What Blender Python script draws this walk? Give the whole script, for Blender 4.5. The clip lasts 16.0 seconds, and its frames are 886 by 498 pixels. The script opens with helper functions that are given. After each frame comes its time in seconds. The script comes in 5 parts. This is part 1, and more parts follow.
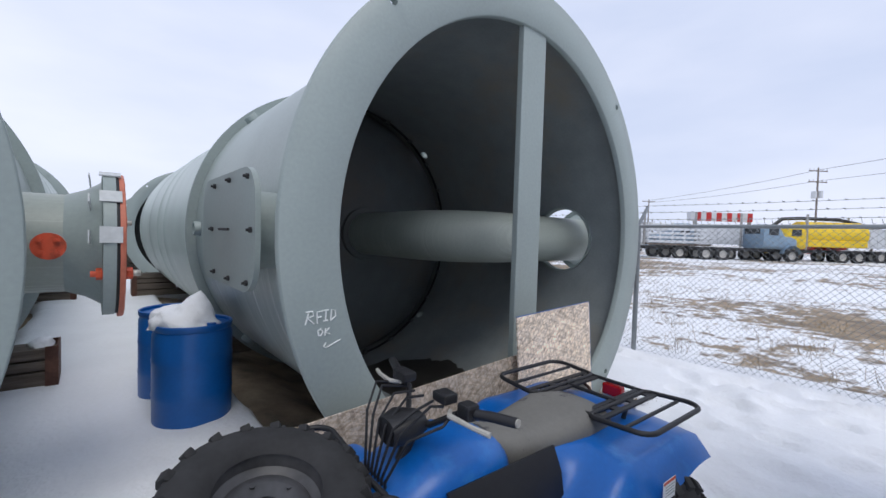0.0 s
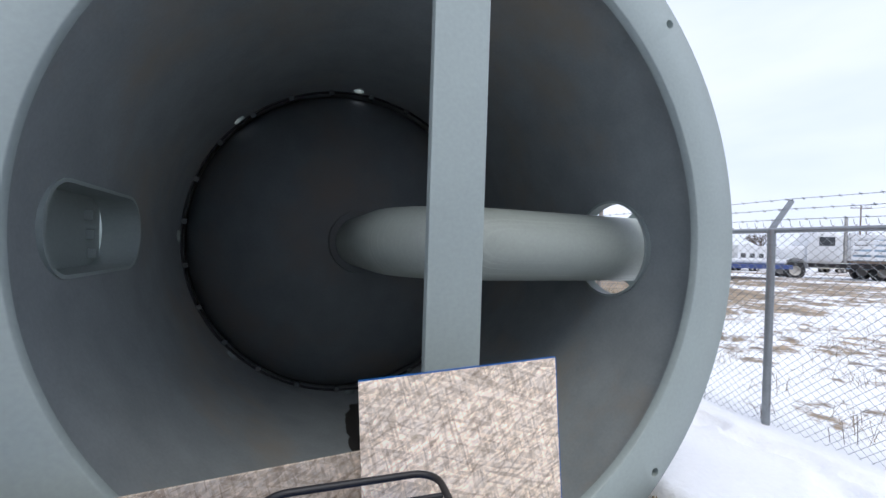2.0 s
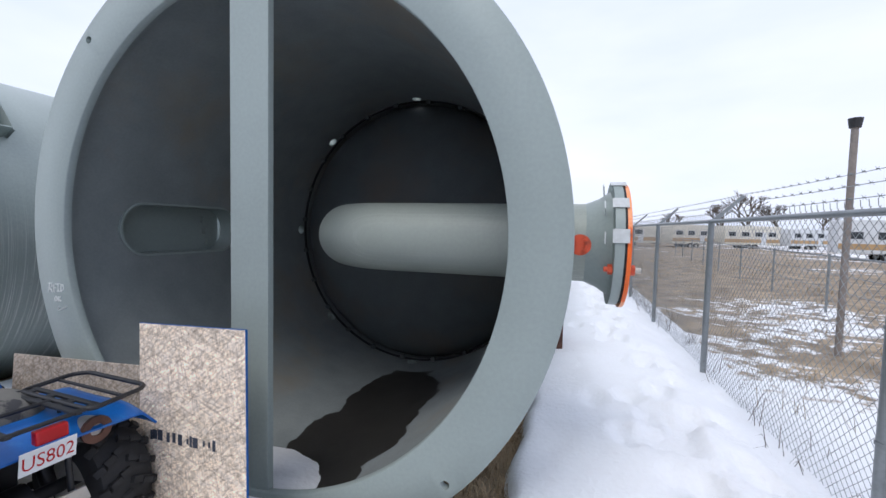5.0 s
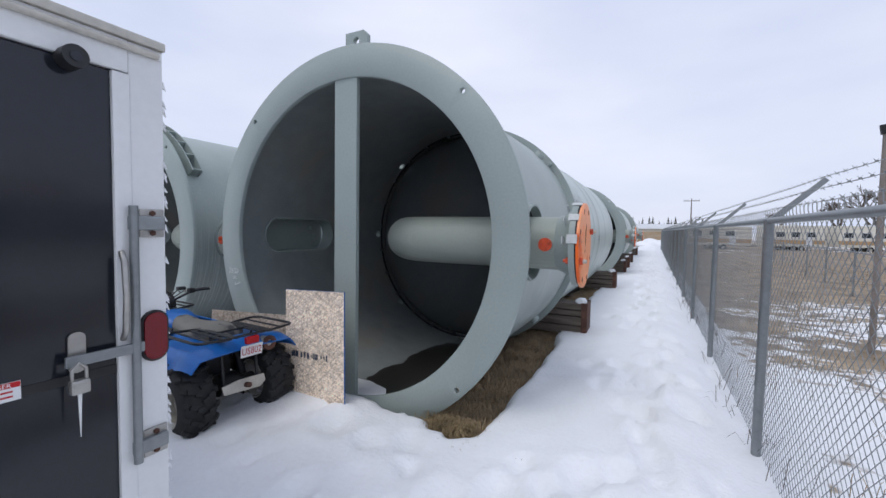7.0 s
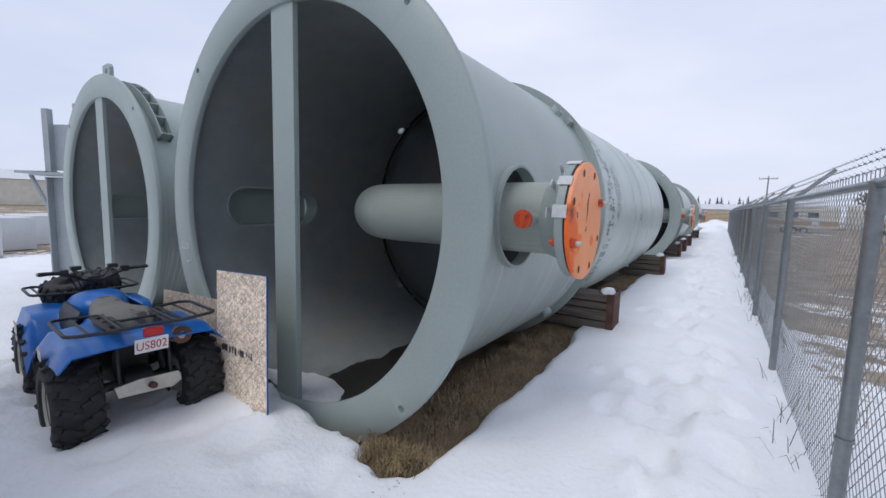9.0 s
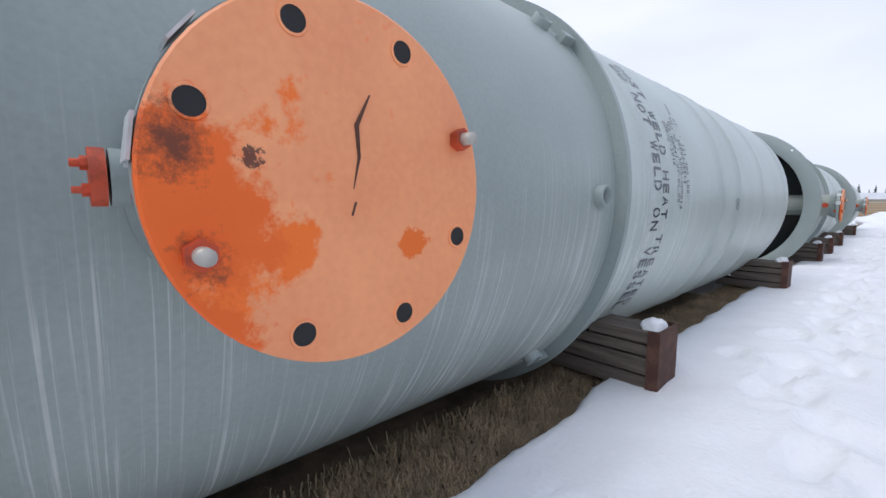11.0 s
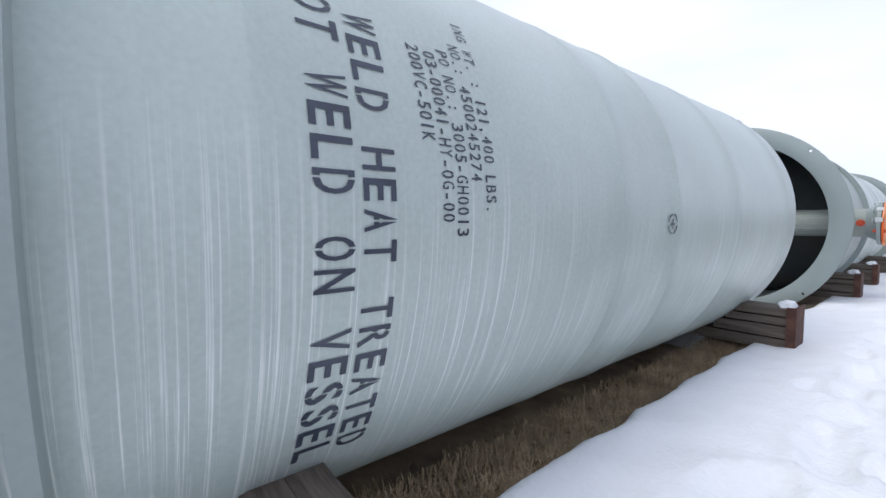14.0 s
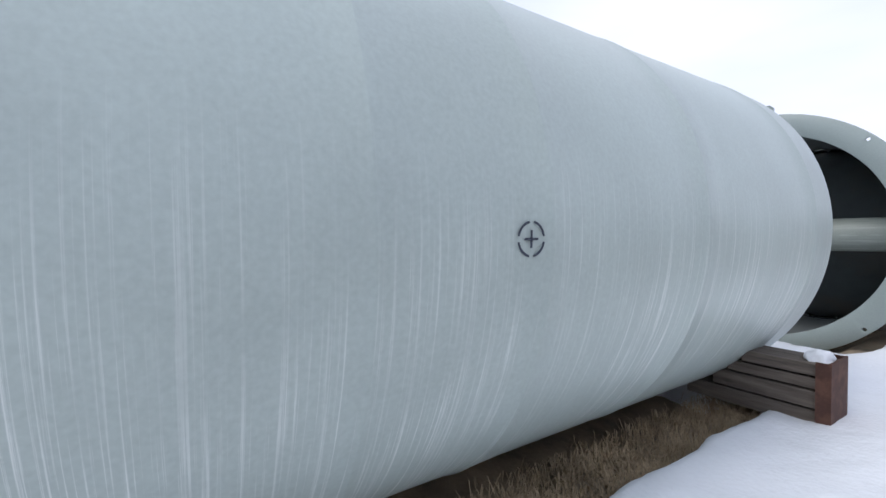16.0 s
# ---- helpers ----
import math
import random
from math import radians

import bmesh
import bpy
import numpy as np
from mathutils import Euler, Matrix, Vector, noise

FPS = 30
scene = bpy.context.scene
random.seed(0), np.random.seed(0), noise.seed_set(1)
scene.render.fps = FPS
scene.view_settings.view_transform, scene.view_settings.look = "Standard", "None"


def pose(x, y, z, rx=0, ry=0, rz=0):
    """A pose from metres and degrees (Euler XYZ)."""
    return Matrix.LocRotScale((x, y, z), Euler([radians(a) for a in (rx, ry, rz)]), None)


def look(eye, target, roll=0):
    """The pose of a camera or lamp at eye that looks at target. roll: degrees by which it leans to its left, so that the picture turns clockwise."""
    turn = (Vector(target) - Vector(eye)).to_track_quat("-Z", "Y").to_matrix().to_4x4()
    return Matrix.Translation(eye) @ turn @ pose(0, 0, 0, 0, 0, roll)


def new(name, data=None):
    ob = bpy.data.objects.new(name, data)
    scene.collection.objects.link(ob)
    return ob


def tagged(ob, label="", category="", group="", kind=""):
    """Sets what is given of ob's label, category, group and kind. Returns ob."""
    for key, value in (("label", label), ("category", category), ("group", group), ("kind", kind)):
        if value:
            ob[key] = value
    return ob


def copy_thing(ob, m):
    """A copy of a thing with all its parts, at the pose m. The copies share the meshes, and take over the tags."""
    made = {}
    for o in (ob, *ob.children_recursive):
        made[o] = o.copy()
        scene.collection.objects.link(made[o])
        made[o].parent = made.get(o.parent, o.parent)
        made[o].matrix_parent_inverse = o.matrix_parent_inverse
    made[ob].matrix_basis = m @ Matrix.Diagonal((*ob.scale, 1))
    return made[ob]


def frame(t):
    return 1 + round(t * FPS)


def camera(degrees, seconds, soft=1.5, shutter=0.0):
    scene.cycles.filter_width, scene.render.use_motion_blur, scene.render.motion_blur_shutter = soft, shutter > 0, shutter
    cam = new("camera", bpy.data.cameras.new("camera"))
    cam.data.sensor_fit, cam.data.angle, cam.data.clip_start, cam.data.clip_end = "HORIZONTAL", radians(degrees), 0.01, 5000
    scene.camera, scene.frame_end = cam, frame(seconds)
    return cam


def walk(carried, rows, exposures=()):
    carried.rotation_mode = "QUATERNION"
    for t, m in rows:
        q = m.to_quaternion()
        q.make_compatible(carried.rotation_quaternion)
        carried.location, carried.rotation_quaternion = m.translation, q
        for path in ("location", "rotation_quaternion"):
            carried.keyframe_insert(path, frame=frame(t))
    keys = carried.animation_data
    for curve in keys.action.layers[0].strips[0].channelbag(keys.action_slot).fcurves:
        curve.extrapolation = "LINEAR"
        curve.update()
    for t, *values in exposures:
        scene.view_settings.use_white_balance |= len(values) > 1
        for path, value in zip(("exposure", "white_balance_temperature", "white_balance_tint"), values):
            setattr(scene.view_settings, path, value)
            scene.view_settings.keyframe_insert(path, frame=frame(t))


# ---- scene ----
cam = camera(94.9, 16.0)
PATH = [
    (0, (-2.612, -1.982, 1.568), (-1.305, -0.47, 1.504), 1.7),
    (0.5, (-2.164, -1.905, 1.536), (-0.99, -0.285, 1.505), 1.5),
    (1, (-1.717, -1.851, 1.531), (-0.669, -0.148, 1.516), 1.5),
    (1.5, (-1.203, -1.827, 1.543), (-0.304, -0.04, 1.534), 1.6),
    (2, (-0.757, -1.755, 1.535), (-0.025, 0.106, 1.529), 1.8),
    (2.5, (-0.33, -1.767, 1.535), (0.215, 0.157, 1.525), 2.1),
    (3, (0.155, -1.744, 1.51), (0.494, 0.227, 1.489), 2.3),
    (3.2, (0.309, -1.706, 1.506), (0.586, 0.275, 1.478), 2.3),
    (5.3, (2.061, -2.255, 1.661), (1.38, -0.378, 1.545), 1.1),
    (5.5, (2.148, -2.408, 1.647), (1.407, -0.554, 1.534), 1.0),
    (6, (2.425, -2.737, 1.659), (1.586, -0.925, 1.546), 1.0),
    (6.5, (2.67, -2.994, 1.683), (1.785, -1.203, 1.576), 1.0),
    (7, (2.829, -3.243, 1.701), (1.915, -1.468, 1.598), 1.0),
    (7.5, (2.878, -3.207, 1.696), (1.934, -1.448, 1.585), 0.9),
    (8, (2.916, -2.818, 1.652), (1.929, -1.084, 1.517), 0.8),
    (8.2, (2.94, -2.683, 1.653), (1.929, -0.963, 1.508), 0.7),
    (10.3, (3.144, -0.483, 1.557), (1.804, 0.975, 1.280), 1.1),
    (10.5, (3.159, -0.200, 1.538), (1.773, 1.220, 1.286), 0.5),
    (11, (3.077, 0.345, 1.517), (1.604, 1.680, 1.296), 0.1),
    (11.5, (3.010, 0.850, 1.511), (1.499, 2.143, 1.296), 0.2),
    (12, (2.918, 1.408, 1.557), (1.411, 2.703, 1.338), 0.1),
    (12.5, (2.875, 1.897, 1.548), (1.356, 3.181, 1.336), 0.4),
    (13, (2.942, 2.454, 1.536), (1.426, 3.742, 1.332), 0.5),
    (13.5, (2.966, 2.945, 1.515), (1.429, 4.213, 1.348), 0.1),
    (14, (3.043, 3.415, 1.534), (1.477, 4.652, 1.404), -0.2),
    (14.5, (3.041, 3.892, 1.501), (1.432, 5.076, 1.406), -0.7),
    (15, (3.008, 4.350, 1.536), (1.365, 5.487, 1.451), -0.2),
    (15.5, (3.040, 4.910, 1.580), (1.359, 5.988, 1.465), 0.6),
    (16, (2.971, 5.386, 1.529), (1.276, 6.446, 1.471), -0.6),
]
walk(cam, [(t, look(eye, target, roll)) for t, eye, target, roll in PATH],
     [(0, 0.0), (1.2, 0.05), (2.0, 0.36), (3.2, 0.46), (5.3, 0.15), (6.5, -0.08), (8.2, -0.15), (10.3, -0.05), (12.0, 0.16), (13.0, 0.26), (14.0, 0.20), (16.0, 0.18)])


# ---- light ----
world = bpy.data.worlds.new("world")
scene.world = world
world.use_nodes = True
wn, wl = world.node_tree.nodes, world.node_tree.links
wn.clear()
w_out = wn.new("ShaderNodeOutputWorld")
w_bg = wn.new("ShaderNodeBackground")
w_sky = wn.new("ShaderNodeTexSky")
w_sky.sky_type, w_sky.sun_disc = "NISHITA", False
w_sky.sun_elevation, w_sky.sun_rotation = radians(32), radians(330)
w_co = wn.new("ShaderNodeTexCoord")
w_map = wn.new("ShaderNodeMapping")
w_map.inputs["Scale"].default_value = (1.0, 1.0, 3.2)
w_noise = wn.new("ShaderNodeTexNoise")
w_noise.inputs["Scale"].default_value, w_noise.inputs["Detail"].default_value = 1.6, 5.0
w_ramp = wn.new("ShaderNodeValToRGB")
w_ramp.color_ramp.elements[0].position, w_ramp.color_ramp.elements[0].color = 0.30, (6.1, 6.85, 8.9, 1)
w_ramp.color_ramp.elements[1].position, w_ramp.color_ramp.elements[1].color = 0.72, (8.0, 8.45, 10.1, 1)
w_mix = wn.new("ShaderNodeMix")
w_mix.data_type = "RGBA"
w_mix.inputs["Factor"].default_value = 0.93
wl.new(w_co.outputs["Generated"], w_map.inputs["Vector"])
wl.new(w_map.outputs["Vector"], w_noise.inputs["Vector"])
wl.new(w_noise.outputs["Fac"], w_ramp.inputs["Fac"])
wl.new(w_sky.outputs["Color"], w_mix.inputs["A"])
wl.new(w_ramp.outputs["Color"], w_mix.inputs["B"])
wl.new(w_mix.outputs["Result"], w_bg.inputs["Color"])
w_bg.inputs["Strength"].default_value = 0.110
wl.new(w_bg.outputs["Background"], w_out.inputs["Surface"])

sun = new("sun", bpy.data.lights.new("sun", "SUN"))
sun.data.energy, sun.data.angle, sun.data.color = 1.1, radians(30), (1.0, 0.96, 0.9)
sun.matrix_world = look((0, 0, 30), (4, 18, 0))


# ---- materials ----
def material(name, color, rough=0.6, metal=0.0, var=0.12, scale=3.0, fine=40.0, bump=0.1, dist=0.01, tint=None, stretch=(1, 1, 1), spec=0.5):
    """A surface with variation at two scales and a fine relief."""
    m = bpy.data.materials.new(name)
    m.use_nodes = True
    n, l = m.node_tree.nodes, m.node_tree.links
    b = n["Principled BSDF"]
    b.inputs["Roughness"].default_value, b.inputs["Metallic"].default_value = rough, metal
    b.inputs["Specular IOR Level"].default_value = spec
    co = n.new("ShaderNodeTexCoord")
    mp = n.new("ShaderNodeMapping")
    mp.inputs["Scale"].default_value = stretch
    l.new(co.outputs["Object"], mp.inputs["Vector"])
    n1, n2 = n.new("ShaderNodeTexNoise"), n.new("ShaderNodeTexNoise")
    n1.inputs["Scale"].default_value, n1.inputs["Detail"].default_value = scale, 6
    n2.inputs["Scale"].default_value, n2.inputs["Detail"].default_value = fine, 4
    for k in (n1, n2):
        l.new(mp.outputs["Vector"], k.inputs["Vector"])
    mixf = n.new("ShaderNodeMath")
    mixf.operation = "MULTIPLY_ADD"
    mixf.inputs[1].default_value = 0.35
    l.new(n2.outputs["Fac"], mixf.inputs[0])
    sc = n.new("ShaderNodeMath")
    sc.operation = "MULTIPLY"
    sc.inputs[1].default_value = 0.65
    l.new(n1.outputs["Fac"], sc.inputs[0])
    l.new(sc.outputs[0], mixf.inputs[2])
    ramp = n.new("ShaderNodeValToRGB")
    dark = [c * (1 - var) for c in color]
    light = tint or [min(1, c * (1 + var)) for c in color]
    ramp.color_ramp.elements[0].position, ramp.color_ramp.elements[0].color = 0.33, (*dark, 1)
    ramp.color_ramp.elements[1].position, ramp.color_ramp.elements[1].color = 0.68, (*light, 1)
    l.new(mixf.outputs[0], ramp.inputs["Fac"])
    l.new(ramp.outputs["Color"], b.inputs["Base Color"])
    bp = n.new("ShaderNodeBump")
    bp.inputs["Strength"].default_value, bp.inputs["Distance"].default_value = bump, dist
    l.new(mixf.outputs[0], bp.inputs["Height"])
    l.new(bp.outputs["Normal"], b.inputs["Normal"])
    return m


GASKET = material("black_rubber", (0.018, 0.018, 0.02), 0.7, var=0.3)
SNOW = material("snow", (0.83, 0.845, 0.87), 0.75, var=0.04, scale=1.4, fine=26, bump=0.6, dist=0.05)
GALV = material("galvanised_steel", (0.26, 0.28, 0.29), 0.45, metal=0.7, var=0.15, scale=5)
TIMBER = material("weathered_timber", (0.13, 0.105, 0.085), 0.85, var=0.5, scale=4, fine=30, bump=0.6, stretch=(0.4, 6, 6))
BLUE = material("blue_plastic", (0.004, 0.10, 0.36), 0.35, var=0.12, scale=4)
BLACK = material("black_plastic", (0.016, 0.016, 0.018), 0.5, var=0.3)
TYRE = material("tyre_rubber", (0.022, 0.022, 0.023), 0.8, var=0.4, scale=8, bump=0.2)
WHITE = material("white_metal", (0.72, 0.73, 0.73), 0.4, var=0.05)


# ---- mesh helpers ----
def obj(name, bm, mat, parent=None, smooth=False, angle=40):
    me = bpy.data.meshes.new(name)
    bmesh.ops.recalc_face_normals(bm, faces=bm.faces)
    if smooth:
        lim = radians(angle)
        for f in bm.faces:
            f.smooth = True
        for e in bm.edges:
            e.smooth = len(e.link_faces) != 2 or e.calc_face_angle(0) < lim
    bm.to_mesh(me)
    bm.free()
    me.materials.append(mat)
    ob = new(name, me)
    if parent:
        ob.parent = parent
    return ob


def empty(name, m, label, category, group="", kind=""):
    e = new(name)
    e.empty_display_size = 0.1
    e.matrix_basis = m
    return tagged(e, label, category, group, kind)


def lathe(bm, prof, segs=96, m=None, closed=False, start=0.0, sweep=360.0):
    """Turn a profile of (along, radius) about the y axis."""
    full = sweep >= 360
    cols = segs if full else segs + 1
    rings = []
    for a, r in prof:
        ring = []
        for i in range(cols):
            t = radians(start + sweep * i / segs)
            v = Vector((r * math.cos(t), a, r * math.sin(t)))
            ring.append(bm.verts.new(m @ v if m else v))
        rings.append(ring)
    n = len(rings)
    for k in range(n if closed else n - 1):
        p, q = rings[k], rings[(k + 1) % n]
        for i in range(segs):
            j = (i + 1) % cols
            bm.faces.new((p[i], p[j], q[j], q[i]))
    if not closed:
        for ring, (a, r) in ((rings[0], prof[0]), (rings[-1], prof[-1])):
            if full and r < 0.02 and len(set(prof)) > 1:
                bm.faces.new(ring)
    return bm


def box(bm, c, s, m=None, bevel=0.0):
    r = bmesh.ops.create_cube(bm, size=1)
    vs = r["verts"]
    t = Matrix.Translation(c) @ Matrix.Diagonal((*s, 1))
    bmesh.ops.transform(bm, matrix=(m @ t) if m else t, verts=vs)
    if bevel:
        es = list({e for v in vs for e in v.link_edges})
        bmesh.ops.bevel(bm, geom=es, offset=bevel, segments=2, affect="EDGES", profile=0.6)
    return bm


def rod(bm, a, b, r, segs=12, r2=None):
    a, b = Vector(a), Vector(b)
    d = b - a
    m = Matrix.Translation((a + b) / 2) @ d.to_track_quat("Z", "Y").to_matrix().to_4x4()
    bmesh.ops.create_cone(bm, cap_ends=True, segments=segs, radius1=r, radius2=r if r2 is None else r2, depth=d.length, matrix=m)
    return bm


def tube(bm, pts, r, segs=10, caps=True, closed=False):
    """A round tube along a line of points; r may be one radius a point."""
    pts = [Vector(p) for p in pts]
    n = len(pts)
    rs = r if isinstance(r, (list, tuple)) else [r] * n
    rings, up = [], None
    for i, p in enumerate(pts):
        if closed:
            d = pts[(i + 1) % n] - pts[i - 1]
        else:
            d = pts[min(i + 1, n - 1)] - pts[max(i - 1, 0)]
        d.normalize()
        if up is None:
            up = d.orthogonal().normalized()
        side = d.cross(up)
        if side.length < 1e-4:
            side = d.orthogonal()
        side.normalize()
        up = side.cross(d).normalized()
        rings.append([bm.verts.new(p + rs[i] * (math.cos(2 * math.pi * k / segs) * up + math.sin(2 * math.pi * k / segs) * side)) for k in range(segs)])
    for i in range(n if closed else n - 1):
        p, q = rings[i], rings[(i + 1) % n]
        for k in range(segs):
            bm.faces.new((p[k], p[(k + 1) % segs], q[(k + 1) % segs], q[k]))
    if caps and not closed:
        bm.faces.new(rings[0])
        bm.faces.new(rings[-1])
    return bm


def plate(bm, outline, depth, m=None):
    """A flat plate of an outline (x, z), depth along y from 0."""
    f = [bm.verts.new(Vector((x, 0, z))) for x, z in outline]
    b = [bm.verts.new(Vector((x, depth, z))) for x, z in outline]
    n = len(outline)
    bm.faces.new(f)
    bm.faces.new(b[::-1])
    for i in range(n):
        bm.faces.new((f[i], b[i], b[(i + 1) % n], f[(i + 1) % n]))
    if m:
        bmesh.ops.transform(bm, matrix=m, verts=f + b)
    return bm


def oval(w, h, r, k=6):
    """A rounded rectangle outline."""
    pts = []
    for cx, cz, a in ((w / 2 - r, h / 2 - r, 0), (-w / 2 + r, h / 2 - r, 90), (-w / 2 + r, -h / 2 + r, 180), (w / 2 - r, -h / 2 + r, 270)):
        for i in range(k + 1):
            t = radians(a + 90 * i / k)
            pts.append((cx + r * math.cos(t), cz + r * math.sin(t)))
    return pts


def cut(ob, cutters):
    """Cut openings through a mesh for good."""
    for c in cutters:
        md = ob.modifiers.new("cut", "BOOLEAN")
        md.operation, md.object, md.solver = "DIFFERENCE", c, "EXACT"
    bpy.context.view_layer.update()
    dg = bpy.context.evaluated_depsgraph_get()
    me = bpy.data.meshes.new_from_object(ob.evaluated_get(dg))
    ob.modifiers.clear()
    ob.data = me
    for c in cutters:
        bpy.data.objects.remove(c)
    return ob


B = bmesh.new


def paint(name, color, streak=0.0, rough=0.45, var=0.10):
    """Sprayed vessel paint: soft clouds of tone, fine orange peel, pale runs of dried salt that follow the fall of water."""
    m = material(name, color, rough, var=var, scale=0.9, fine=45, bump=0.06, dist=0.004)
    if not streak:
        return m
    n, l = m.node_tree.nodes, m.node_tree.links
    b = n["Principled BSDF"]
    src = b.inputs["Base Color"].links[0].from_socket
    geo = n.new("ShaderNodeNewGeometry")
    mp = n.new("ShaderNodeMapping")
    mp.inputs["Scale"].default_value = (0.22, 30.0, 0.22)
    l.new(geo.outputs["Position"], mp.inputs["Vector"])
    ns = n.new("ShaderNodeTexNoise")
    ns.inputs["Scale"].default_value, ns.inputs["Detail"].default_value, ns.inputs["Roughness"].default_value = 2.2, 8, 0.75
    l.new(mp.outputs["Vector"], ns.inputs["Vector"])
    rp = n.new("ShaderNodeValToRGB")
    rp.color_ramp.elements[0].position, rp.color_ramp.elements[1].position = 0.535, 0.62
    l.new(ns.outputs["Fac"], rp.inputs["Fac"])
    n3 = n.new("ShaderNodeTexNoise")
    n3.inputs["Scale"].default_value, n3.inputs["Detail"].default_value = 0.9, 3
    l.new(geo.outputs["Position"], n3.inputs["Vector"])
    sep = n.new("ShaderNodeSeparateXYZ")
    l.new(geo.outputs["Position"], sep.inputs["Vector"])
    mr = n.new("ShaderNodeMapRange")
    mr.inputs["From Min"].default_value, mr.inputs["From Max"].default_value = 1.95, 1.05
    l.new(sep.outputs["Z"], mr.inputs["Value"])
    m1 = n.new("ShaderNodeMath")
    m1.operation = "MULTIPLY"
    l.new(rp.outputs["Color"], m1.inputs[0])
    l.new(mr.outputs["Result"], m1.inputs[1])
    r3 = n.new("ShaderNodeMapRange")
    r3.inputs["From Min"].default_value, r3.inputs["From Max"].default_value = 0.30, 0.58
    l.new(n3.outputs["Fac"], r3.inputs["Value"])
    m2 = n.new("ShaderNodeMath")
    m2.operation = "MULTIPLY"
    l.new(m1.outputs[0], m2.inputs[0])
    l.new(r3.outputs["Result"], m2.inputs[1])
    m3 = n.new("ShaderNodeMath")
    m3.operation = "MULTIPLY"
    m3.inputs[1].default_value = streak
    l.new(m2.outputs[0], m3.inputs[0])
    mx = n.new("ShaderNodeMix")
    mx.data_type = "RGBA"
    l.new(m3.outputs[0], mx.inputs["Factor"])
    l.new(src, mx.inputs["A"])
    mx.inputs["B"].default_value = (0.84, 0.86, 0.83, 1)
    l.new(mx.outputs["Result"], b.inputs["Base Color"])
    return m


def patched(name, base, over, scale, lo, hi, rough=0.6, stretch=(1, 1, 1), bump=0.1):
    """One surface with patches of another colour."""
    m = material(name, base, rough, var=0.12, scale=4, fine=50, bump=bump)
    n, l = m.node_tree.nodes, m.node_tree.links
    b = n["Principled BSDF"]
    src = b.inputs["Base Color"].links[0].from_socket
    co = n.new("ShaderNodeTexCoord")
    mp = n.new("ShaderNodeMapping")
    mp.inputs["Scale"].default_value = stretch
    mp.inputs["Location"].default_value = (3.1, 1.7, 0.4)
    l.new(co.outputs["Object"], mp.inputs["Vector"])
    ns = n.new("ShaderNodeTexNoise")
    ns.inputs["Scale"].default_value, ns.inputs["Detail"].default_value, ns.inputs["Roughness"].default_value = scale, 8, 0.65
    l.new(mp.outputs["Vector"], ns.inputs["Vector"])
    mr = n.new("ShaderNodeMapRange")
    mr.inputs["From Min"].default_value, mr.inputs["From Max"].default_value = lo, hi
    l.new(ns.outputs["Fac"], mr.inputs["Value"])
    mx = n.new("ShaderNodeMix")
    mx.data_type = "RGBA"
    l.new(mr.outputs["Result"], mx.inputs["Factor"])
    l.new(src, mx.inputs["A"])
    mx.inputs["B"].default_value = (*over, 1)
    l.new(mx.outputs["Result"], b.inputs["Base Color"])
    return m


